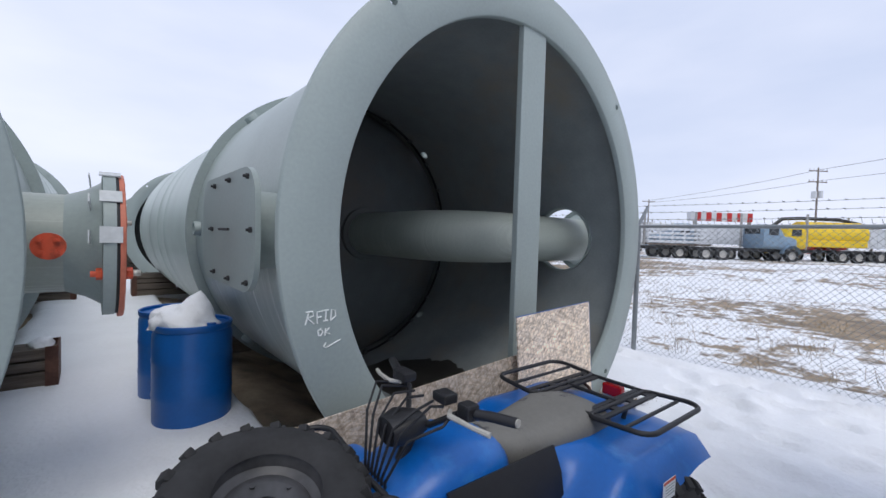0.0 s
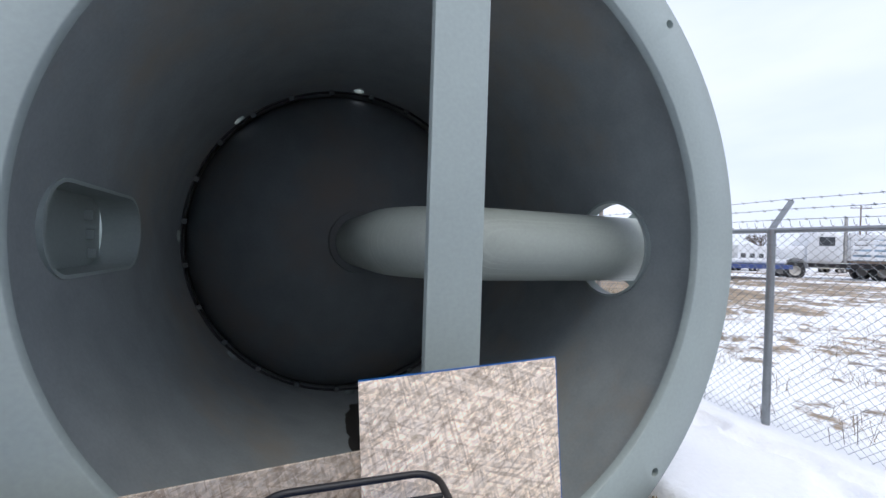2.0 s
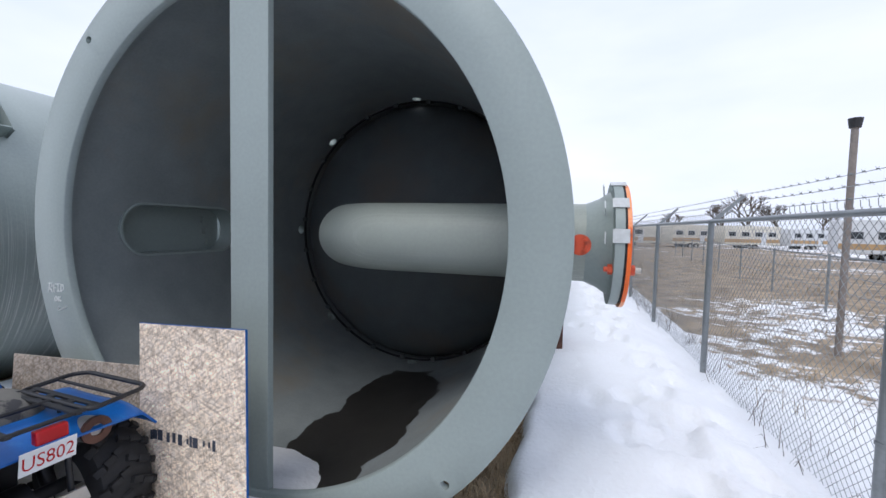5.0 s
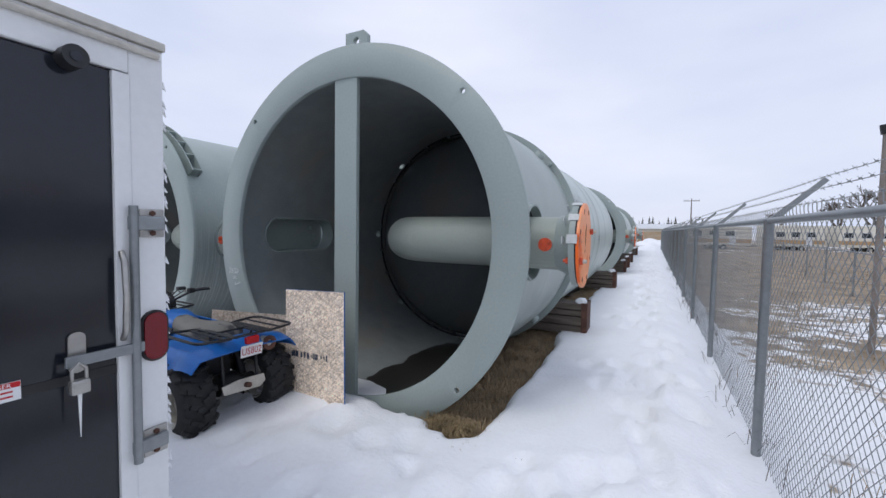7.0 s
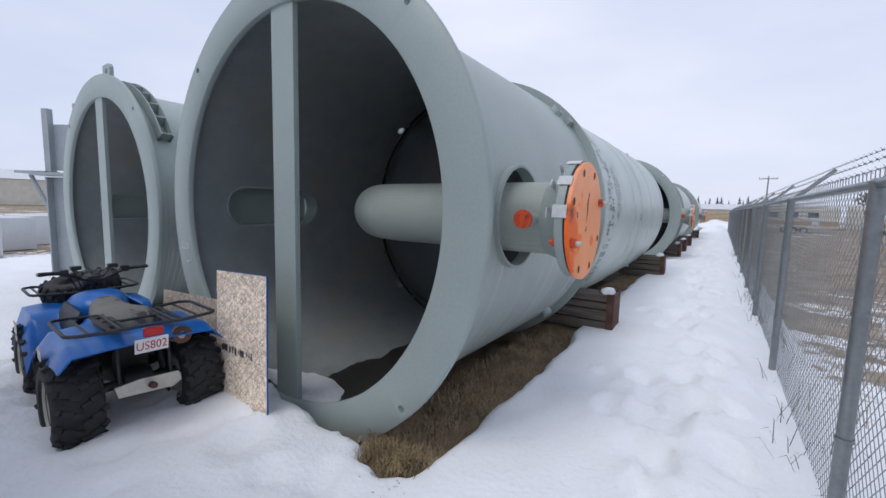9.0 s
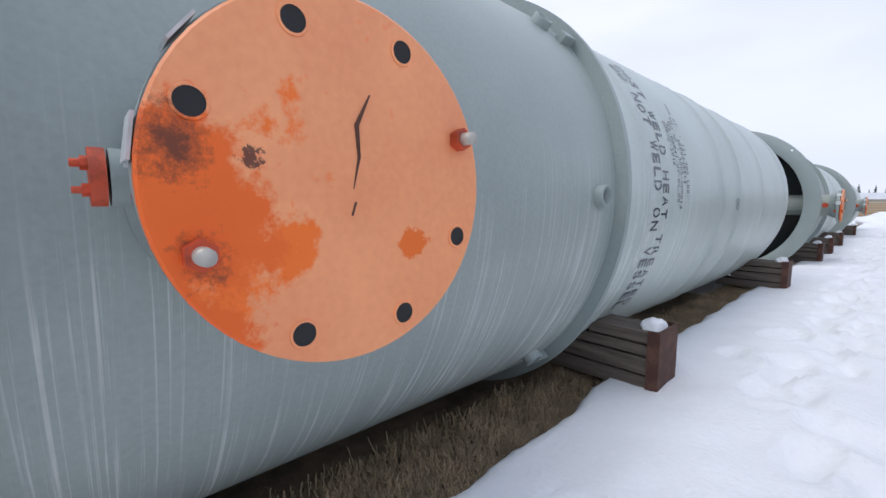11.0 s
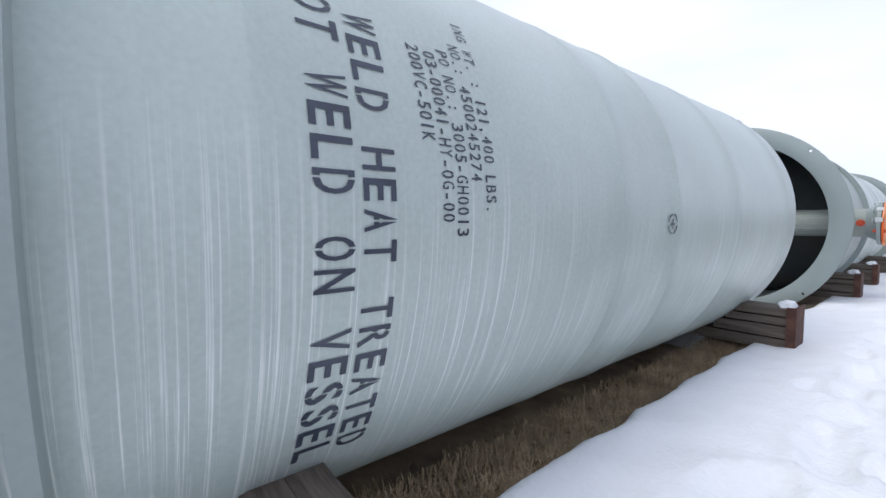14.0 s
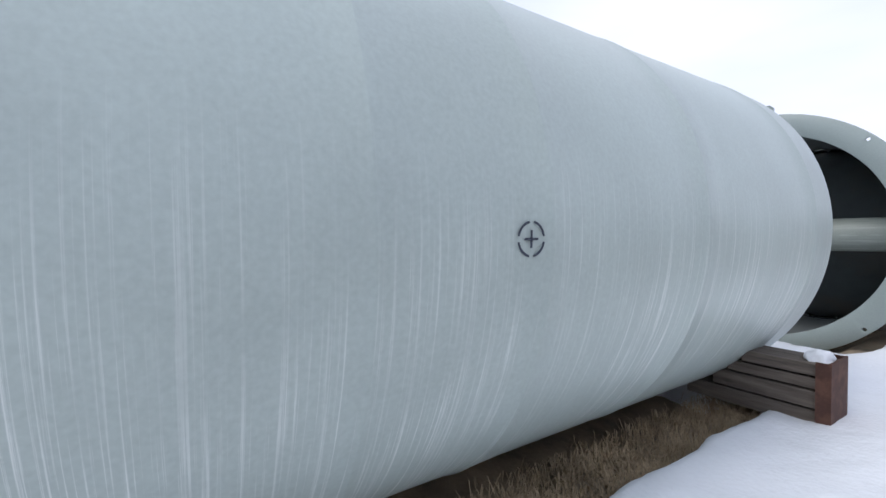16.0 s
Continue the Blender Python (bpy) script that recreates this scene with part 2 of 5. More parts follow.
def field_material():
    """Open winter field: snow broken by brown grass; bare under the vessels, more grass far along the fence."""
    m = material("winter_field", (0.82, 0.835, 0.86), 0.85, var=0.05, scale=0.8, fine=9, bump=0.5, dist=0.08)
    n, l = m.node_tree.nodes, m.node_tree.links
    b = n["Principled BSDF"]
    src = b.inputs["Base Color"].links[0].from_socket
    geo = n.new("ShaderNodeNewGeometry")
    sep = n.new("ShaderNodeSeparateXYZ")
    l.new(geo.outputs["Position"], sep.inputs["Vector"])
    big, small, tone = (n.new("ShaderNodeTexNoise") for _ in range(3))
    for k, s, d in ((big, 0.16, 6), (small, 3.0, 7), (tone, 1.4, 8)):
        k.inputs["Scale"].default_value, k.inputs["Detail"].default_value, k.inputs["Roughness"].default_value = s, d, 0.68
        l.new(geo.outputs["Position"], k.inputs["Vector"])

    def rng(sock, a, c, lo=0.0, hi=1.0):
        r = n.new("ShaderNodeMapRange")
        r.inputs["From Min"].default_value, r.inputs["From Max"].default_value = a, c
        r.inputs["To Min"].default_value, r.inputs["To Max"].default_value = lo, hi
        l.new(sock, r.inputs["Value"])
        return r.outputs["Result"]

    def op(kind, a, c):
        k = n.new("ShaderNodeMath")
        k.operation = kind
        l.new(a, k.inputs[0])
        if isinstance(c, float):
            k.inputs[1].default_value = c
        else:
            l.new(c, k.inputs[1])
        return k.outputs[0]

    mix = op("ADD", op("MULTIPLY", big.outputs["Fac"], 0.62), op("MULTIPLY", small.outputs["Fac"], 0.38))
    along = rng(sep.outputs["Y"], 3.0, 12.0, 0.0, 0.13)
    near = rng(sep.outputs["X"], 30.0, 14.0, 0.0, 1.0)
    mix = op("ADD", mix, op("MULTIPLY", along, near))
    grass = rng(mix, 0.505, 0.545)
    yard = op("MULTIPLY", rng(sep.outputs["X"], 3.3, 3.0), rng(sep.outputs["X"], -8.5, -8.0))
    grass = op("MAXIMUM", grass, yard)
    rp = n.new("ShaderNodeValToRGB")
    rp.color_ramp.elements[0].position, rp.color_ramp.elements[0].color = 0.34, (0.12, 0.095, 0.07, 1)
    rp.color_ramp.elements[1].position, rp.color_ramp.elements[1].color = 0.68, (0.42, 0.32, 0.21, 1)
    l.new(tone.outputs["Fac"], rp.inputs["Fac"])
    mx = n.new("ShaderNodeMix")
    mx.data_type = "RGBA"
    l.new(grass, mx.inputs["Factor"])
    l.new(src, mx.inputs["A"])
    l.new(rp.outputs["Color"], mx.inputs["B"])
    l.new(mx.outputs["Result"], b.inputs["Base Color"])
    return m


PAINT = paint("grey_green_paint", (0.30, 0.35, 0.335), 0.0)
SHELL = paint("streaked_grey_green_paint", (0.44, 0.505, 0.475), 0.9, 0.36, 0.13)
# Inner face of the skirt: darker than its outside, with brownish patches.
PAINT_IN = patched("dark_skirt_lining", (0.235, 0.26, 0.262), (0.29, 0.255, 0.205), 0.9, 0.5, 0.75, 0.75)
# Darkest vessel tone: the inner head, the pipe collar and the weld clips.
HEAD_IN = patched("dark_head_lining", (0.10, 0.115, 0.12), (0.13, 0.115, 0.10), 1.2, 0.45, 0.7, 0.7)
SKIRT = paint("streaked_skirt_paint", (0.33, 0.38, 0.36), 0.85, 0.40, 0.13)
PIPE_PAINT = paint("pipe_paint", (0.32, 0.355, 0.315), 0.5)


def blind_material():
    """Orange blind: pale sprayed face, deeper orange left uncovered in patches and at one side, scorched and chipped there."""
    m = patched("orange_blind_paint", (1.0, 0.36, 0.16), (0.98, 0.19, 0.02), 2.4, 0.60, 0.635, 0.42)
    n, l = m.node_tree.nodes, m.node_tree.links
    b = n["Principled BSDF"]
    co = n.new("ShaderNodeTexCoord")

    def spot(at, radius, scale, lo, hi, rgb, rough=0.7, amount=1.0):
        d = n.new("ShaderNodeVectorMath")
        d.operation = "DISTANCE"
        d.inputs[1].default_value = at
        l.new(co.outputs["Object"], d.inputs[0])
        ns = n.new("ShaderNodeTexNoise")
        ns.inputs["Scale"].default_value, ns.inputs["Detail"].default_value, ns.inputs["Roughness"].default_value = scale, 9, rough
        l.new(co.outputs["Object"], ns.inputs["Vector"])
        f = n.new("ShaderNodeMapRange")
        f.inputs["From Min"].default_value, f.inputs["From Max"].default_value = radius, 0.0
        f.inputs["To Min"].default_value, f.inputs["To Max"].default_value = -0.35, 0.30
        f.clamp = False
        l.new(d.outputs["Value"], f.inputs["Value"])
        a = n.new("ShaderNodeMath")
        l.new(f.outputs["Result"], a.inputs[0])
        l.new(ns.outputs["Fac"], a.inputs[1])
        r = n.new("ShaderNodeMapRange")
        r.inputs["From Min"].default_value, r.inputs["From Max"].default_value, r.inputs["To Max"].default_value = lo, hi, amount
        l.new(a.outputs[0], r.inputs["Value"])
        mx = n.new("ShaderNodeMix")
        mx.data_type = "RGBA"
        src = b.inputs["Base Color"].links[0].from_socket
        l.new(r.outputs["Result"], mx.inputs["Factor"])
        l.new(src, mx.inputs["A"])
        mx.inputs["B"].default_value = (*rgb, 1)
        l.new(mx.outputs["Result"], b.inputs["Base Color"])

    spot((2.26, 0.46, 1.50), 0.30, 5, 0.42, 0.50, (0.90, 0.15, 0.015))
    spot((2.26, 0.49, 1.24), 0.22, 6, 0.45, 0.52, (0.88, 0.14, 0.012))
    spot((2.26, 0.98, 1.42), 0.10, 7, 0.50, 0.54, (0.88, 0.17, 0.02))
    spot((2.26, 0.47, 1.62), 0.20, 26, 0.56, 0.80, (0.10, 0.03, 0.015), 0.8, 0.9)
    spot((2.26, 0.51, 1.42), 0.14, 40, 0.58, 0.76, (0.22, 0.05, 0.02), 0.75, 0.8)
    spot((2.26, 0.60, 1.60), 0.07, 60, 0.62, 0.66, (0.10, 0.035, 0.025), 0.7, 0.9)
    return m


ORANGE = blind_material()
ORANGE_RED = patched("red_orange_paint", (0.62, 0.085, 0.03), (0.30, 0.05, 0.02), 12, 0.5, 0.65, 0.5)
RUST = patched("rusted_steel", (0.075, 0.032, 0.022), (0.13, 0.06, 0.04), 9, 0.45, 0.65, 0.8)
FADED_BLIND = patched("faded_red_orange_paint", (0.58, 0.17, 0.10), (0.36, 0.09, 0.05), 5, 0.52, 0.66, 0.55)
FIELD = field_material()
WET = material("wet_dirt_stain", (0.035, 0.033, 0.03), 0.35, var=0.3, scale=3)
INK = material("stencil_paint", (0.045, 0.055, 0.08), 0.28, var=0.25, scale=6)
CHALK = material("white_paint_marker", (0.75, 0.77, 0.75), 0.8, var=0.05)
TAPE = material("grey_tape", (0.55, 0.57, 0.57), 0.4, var=0.1, scale=20)
STRAW = material("straw_grass", (0.25, 0.185, 0.10), 0.9, var=0.45, scale=6, fine=60)
DULL_GRASS = material("dull_dead_grass", (0.40, 0.30, 0.19), 0.95, var=0.5, scale=5, fine=50)
SEAT = patched("worn_grey_seat", (0.17, 0.165, 0.15), (0.05, 0.05, 0.055), 5, 0.58, 0.63, 0.75)
BLUE_BODY = patched("scuffed_blue_plastic", (0.003, 0.115, 0.43), (0.03, 0.21, 0.55), 5, 0.55, 0.75, 0.33)
RED_LENS = material("red_lens", (0.45, 0.008, 0.012), 0.2, var=0.1)
DARK_RED = material("dark_red_lens", (0.16, 0.006, 0.012), 0.25, var=0.1)
STEEL = material("bare_steel", (0.42, 0.41, 0.39), 0.4, metal=0.8, var=0.2, scale=8)
ALU = material("dull_aluminium", (0.50, 0.48, 0.43), 0.5, metal=0.3, var=0.15, scale=9)
DOOR_BLACK = material("gloss_black_panel", (0.014, 0.016, 0.022), 0.12, var=0.1, scale=2, bump=0.0)
BARK = material("bark", (0.11, 0.09, 0.075), 0.9, var=0.4, scale=3)
NEEDLES = material("conifer_needles", (0.022, 0.032, 0.022), 0.9, var=0.4, scale=3)
POLE = material("grey_pole_wood", (0.22, 0.19, 0.17), 0.9, var=0.3)
GLASS_DARK = material("dark_window_glass", (0.03, 0.035, 0.04), 0.08, var=0.1)


def osb_material(name="osb_board", dark=1.0):
    """Pressed board of flakes that lie every way."""
    m = material(name, (0.86 * dark, 0.75 * dark, 0.64 * dark), 0.85, var=0.16, scale=3, fine=40, bump=0.15)
    n, l = m.node_tree.nodes, m.node_tree.links
    b = n["Principled BSDF"]
    src = b.inputs["Base Color"].links[0].from_socket
    co = n.new("ShaderNodeTexCoord")
    last = src
    for k, (rot, sx, sz) in enumerate(((20, 14, 95), (78, 18, 120), (135, 13, 90), (160, 20, 130))):
        mp = n.new("ShaderNodeMapping")
        mp.vector_type = "TEXTURE"
        mp.inputs["Rotation"].default_value = (0, radians(rot), 0)
        mp.inputs["Scale"].default_value = (1 / sx, 1, 1 / sz)
        l.new(co.outputs["Object"], mp.inputs["Vector"])
        v = n.new("ShaderNodeTexVoronoi")
        v.inputs["Scale"].default_value = 1.0
        l.new(mp.outputs["Vector"], v.inputs["Vector"])
        rp = n.new("ShaderNodeValToRGB")
        rp.color_ramp.interpolation = "CONSTANT"
        e = rp.color_ramp.elements
        e[0].color, e[1].position, e[1].color = (1, 1, 1, 1), 0.30, (0.78, 0.74, 0.68, 1)
        for p, c in ((0.55, (1.25, 1.22, 1.18, 1)), (0.8, (0.50, 0.45, 0.40, 1)), (0.88, (1, 1, 1, 1))):
            x = e.new(p)
            x.color = c
        sp = n.new("ShaderNodeSeparateColor")
        l.new(v.outputs["Color"], sp.inputs["Color"])
        l.new(sp.outputs["Red"], rp.inputs["Fac"])
        mx = n.new("ShaderNodeMix")
        mx.data_type, mx.blend_type = "RGBA", "MULTIPLY"
        mx.inputs["Factor"].default_value = 0.5
        l.new(last, mx.inputs["A"])
        l.new(rp.outputs["Color"], mx.inputs["B"])
        last = mx.outputs["Result"]
    l.new(last, b.inputs["Base Color"])
    return m


OSB = osb_material()
OSB_OLD = osb_material("weathered_osb_board", 0.55)


# ---- ground ----
def fractal(x, y, s):
    return noise.fractal(Vector((x * s, y * s, 0.3)), 0.9, 2.1, 4)


def step(a, b, x):
    t = min(1.0, max(0.0, (x - a) / (b - a)))
    return t * t * (3 - 2 * t)


def soil_height(x, y):
    under = step(-7.6, -6.8, x) * (1 - step(1.7, 2.6, x)) * step(-0.6, 0.3, y) * (1 - step(60, 70, y))
    pit = step(-1.1, -0.8, x) * (1 - step(0.8, 1.1, x)) * step(-0.1, 0.2, y) + step(-5.9, -5.6, x) * (1 - step(-4.0, -3.7, x)) * step(0.1, 0.4, y)
    low = step(2.9, 3.6, x) * (1 - step(6, 9, x))
    rise = 0.50 * step(10, 22, x) * (1 - step(18, 26, y))
    quad_ruts = math.exp(-((x + 1.2) / 1.0) ** 2 - ((y + 0.82) / 0.5) ** 2)
    return -0.06 - 0.12 * low + rise - 0.10 * quad_ruts - 0.08 * under - 0.25 * pit * (1 - step(60, 70, y)) + 0.015 * fractal(x, y, 1.3)


DENTS = []
for k in range(420):
    yy = random.uniform(-2.2, 30)
    DENTS.append((random.gauss(2.8, 0.27), yy, random.uniform(0.09, 0.16), random.uniform(0.035, 0.085)))
for k in range(130):
    DENTS.append((random.uniform(-3.5, 3.2), random.uniform(-4.5, -0.4), random.uniform(0.08, 0.15), random.uniform(0.025, 0.075)))
CELLS = {}
for d in DENTS:
    for i in (-1, 0, 1):
        for j in (-1, 0, 1):
            CELLS.setdefault((int(d[0] // 0.4) + i, int(d[1] // 0.4) + j), []).append(d)


def snow_height(x, y):
    n1, n2 = fractal(x, y, 0.55), fractal(x + 7, y, 2.4)
    h = 0.0 + 0.035 * n1 + 0.018 * n2
    dent = 0.0
    for cx, cy, r, dep in CELLS.get((int(x // 0.4), int(y // 0.4)), ()):
        q = ((x - cx) ** 2 + ((y - cy) * 0.6) ** 2) / (r * r)
        if q < 1.7:
            dent += dep * (1 - q) * (1.0 if q < 1 else 0.4)
    h -= min(dent, 0.075)
    # bare strips beside and under the vessels
    edge = 1.52 + 0.14 * (1 - step(2.5, 4.5, y)) + 0.08 * n1 + 0.06 * n2
    main = step(-1.55 - 0.1 * n1, -1.35 - 0.1 * n1, x) * (1 - step(edge - 0.30, edge - 0.0, x)) * step(-0.12 + 0.12 * n2, 0.12 + 0.1 * n2, y + 0.22 * step(0.95, 1.35, x)) * (1 - step(48, 50, y))
    main *= 1 - 0.9 * step(9.95 + 0.1 * n2, 10.15, y) * (1 - step(12.6, 13.0 + 0.1 * n2, y))
    left = step(-6.5, -6.3, x) * (1 - step(-3.75 + 0.2 * n1, -3.45 + 0.2 * n1, x)) * step(0.1, 0.5, y) * (1 - step(48, 50, y))
    bike = 0.55 * math.exp(-((x + 1.2) / 0.9) ** 2 - ((y + 0.85) / 0.42) ** 2)
    h += 0.045 * (1 - step(0.35, 1.15, x)) * step(-1.6, -0.4, y) * step(-1.9, -1.4, x) * (1 - step(0.1, 0.3, y))
    h += (0.05 * step(1.75, 2.4, x) + 0.02 * step(1.35, 1.9, x) * step(-0.6, 1.0, y)) * (1 - step(3.0, 3.6, x))
    h += 0.03 * (1 - step(-1.0, 0.0, y))
    h -= 0.22 * bike
    h -= 0.10 * step(3.0, 3.6, x)
    thin = step(0.38, 0.75, fractal(x * 1.3 + 3, y - 5, 2.2)) * (1 - step(-1.0, -0.3, y)) * 0.06
    return h + 0.012 - 0.60 * max(main, left) - thin * (1 - bike)


def axis_steps(marks):
    out = []
    for a, b, n in marks:
        out += [a + (b - a) * i / n for i in range(n)]
    return out + [marks[-1][1]]


def sheet(name, xs, ys, height, mat, label, category):
    bm = B()
    g = [[bm.verts.new((x, y, height(x, y))) for x in xs] for y in ys]
    for j in range(len(ys) - 1):
        for i in range(len(xs) - 1):
            bm.faces.new((g[j][i], g[j][i + 1], g[j + 1][i + 1], g[j + 1][i]))
    return tagged(obj(name, bm, mat, smooth=True, angle=180), label, category, kind="structure")


sheet("ground", axis_steps([(-1500, -60, 6), (-60, -10, 10), (-10, 8, 50), (8, 60, 20), (60, 1500, 6)]),
      axis_steps([(-1500, -60, 6), (-60, -6, 10), (-6, 14, 60), (14, 80, 30), (80, 2500, 6)]), soil_height, FIELD,
      "winter field of patchy snow and brown dead grass", "ground")
sheet("snow_cover", axis_steps([(-12, -7, 16), (-7, -3, 32), (-3, 4.0, 150)]),
      axis_steps([(-9, -4, 24), (-4, 12, 300), (12, 26, 110), (26, 52, 60)]), snow_height, SNOW,
      "trodden white snow lying over the yard", "snow")


# ---- vessels ----
RO, RI, RK, RS, ZC = 1.94, 1.62, 1.75, 1.740, 1.57
UP = Matrix.Translation((0, 0, ZC))
PY, FX = 0.82, 2.26


def words(text, size, weight=0.0):
    """The outline of some words as flat triangles: points (x, y) and faces."""
    cu = bpy.data.curves.new("words", "FONT")
    cu.body, cu.size, cu.fill_mode, cu.offset = text, size, "FRONT", weight
    cu.resolution_u = 3
    ob = new("words", cu)
    bpy.context.view_layer.update()
    me = bpy.data.meshes.new_from_object(ob.evaluated_get(bpy.context.evaluated_depsgraph_get()))
    pts = [(v.co.x, v.co.y) for v in me.vertices]
    faces = [tuple(p.vertices) for p in me.polygons]
    bpy.data.objects.remove(ob)
    bpy.data.meshes.remove(me)
    return pts, faces


BRIDGES = {"O": 0.5, "0": 0.5, "6": 0.5, "G": 0.5, "S": 0.5, "D": 0.34, "P": 0.34, "R": 0.34, "B": 0.34, "A": 0.5, "4": 0.42}


def glyph(ch, x0, width, height, r, weight):
    """One stencilled character in its cell: a mesh (along, 0, up) with the bridges of the cut-out plate."""
    pts, faces = words(ch, 1.0, weight)
    bm = B()
    xs, ys = [p[0] for p in pts], [p[1] for p in pts]
    if ch in "-.,:":
        kx = ky = height / 0.7
        ox = x0 + width / 2 - kx * (min(xs) + max(xs)) / 2
        oy = 0.0
    else:
        w = width * (0.3 if ch in "1I" else 1.0)
        kx, ky = w / (max(xs) - min(xs)), height / (max(ys) - min(ys))
        ox, oy = x0 + (width - w) / 2 - kx * min(xs), -ky * min(ys)
    vs = [bm.verts.new((ox + kx * x, 0, oy + ky * y)) for x, y in pts]
    for f in faces:
        try:
            bm.faces.new([vs[i] for i in f])
        except ValueError:
            pass
    if ch in BRIDGES:
        c = x0 + width * BRIDGES[ch]
        for d in (-0.05, 0.05):
            bmesh.ops.bisect_plane(bm, geom=bm.verts[:] + bm.edges[:] + bm.faces[:], plane_co=(c + d * width, 0, 0), plane_no=(1, 0, 0))
        gone = [f for f in bm.faces if abs(f.calc_center_median().x - c) < 0.05 * width]
        bmesh.ops.delete(bm, geom=gone, context="FACES")
    # cross cuts, so that the letter can bend round the shell
    for k in range(1, 4):
        bmesh.ops.bisect_plane(bm, geom=bm.verts[:] + bm.edges[:] + bm.faces[:], plane_co=(x0 + width * k / 4, 0, 0), plane_no=(1, 0, 0))
    return bm


def stencil(text, base, height, pitch, end, mat, parent, weight=0.016, lift=0.004):
    """Words that run down round the shell, letters' heads towards +y; end: the angle at which the last letter ends. One mesh a word."""
    cell, at = pitch * 0.74, 0
    stop = (len(text) - 1) * pitch + cell
    for word in text.split(" "):
        whole = B()
        for k, ch in enumerate(word):
            g = glyph(ch, (at + k) * pitch, cell, height, RS, weight)
            me = bpy.data.meshes.new("glyph")
            g.to_mesh(me)
            g.free()
            whole.from_mesh(me)
            bpy.data.meshes.remove(me)
        for v in whole.verts:
            th = radians(end) + (stop - v.co.x) / RS
            v.co = Vector(((RS + lift) * math.cos(th), base + v.co.z, ZC + (RS + lift) * math.sin(th)))
        obj("lettering", whole, mat, parent)
        at += len(word) + 1


def loose(ob, name):
    """Make each separate piece of a part an object of its own."""
    bm = bmesh.new()
    bm.from_mesh(ob.data)
    bm.verts.ensure_lookup_table()
    seen = set()
    for v in bm.verts:
        if v.index in seen:
            continue
        stack, isle = [v], []
        seen.add(v.index)
        while stack:
            u = stack.pop()
            isle.append(u)
            for e in u.link_edges:
                w = e.other_vert(u)
                if w.index not in seen:
                    seen.add(w.index)
                    stack.append(w)
        at = {u.index: k for k, u in enumerate(isle)}
        faces = {f for u in isle for f in u.link_faces}
        me = bpy.data.meshes.new(name)
        me.from_pydata([u.co[:] for u in isle], [], [[at[u.index] for u in f.verts] for f in faces])
        me.polygons.foreach_set("use_smooth", [f.smooth for f in faces])
        me.materials.append(ob.data.materials[0])
        o = new(name, me)
        o.parent = ob.parent
    bm.free()
    bpy.data.objects.remove(ob)


def bolt(bm, c, d, r=0.022, length=0.07):
    """A hexagon nut on a short stud at c, pointing along d."""
    c, d = Vector(c), Vector(d)
    rod(bm, c, c + d * r * 1.1, r * 1.15, 6)
    rod(bm, c + d * r * 0.4, c + d * length, r * 0.6, 10)


def holed_disc(bm, x, thick, radius, holes, hole_r, circle, yc, zc, segs=64):
    """A blind flange that faces +x, with round holes sunk in its face."""
    m = Matrix.Translation((x, yc, zc)) @ Matrix.Rotation(radians(-90), 4, "Z")
    lathe(bm, [(-thick, 0.005), (-thick, radius), (-0.004, radius), (0, radius - 0.005), (0, 0.005)], segs, m)
    for a in holes:
        cy, cz = yc + circle * math.cos(radians(a)), zc + circle * math.sin(radians(a))
        mm = Matrix.Translation((x, cy, cz)) @ Matrix.Rotation(radians(-90), 4, "Z")
        lathe(bm, [(0.0, hole_r * 1.25), (0.004, hole_r * 1.2), (0.004, hole_r), (0.001, hole_r)], 20, mm)
    return bm


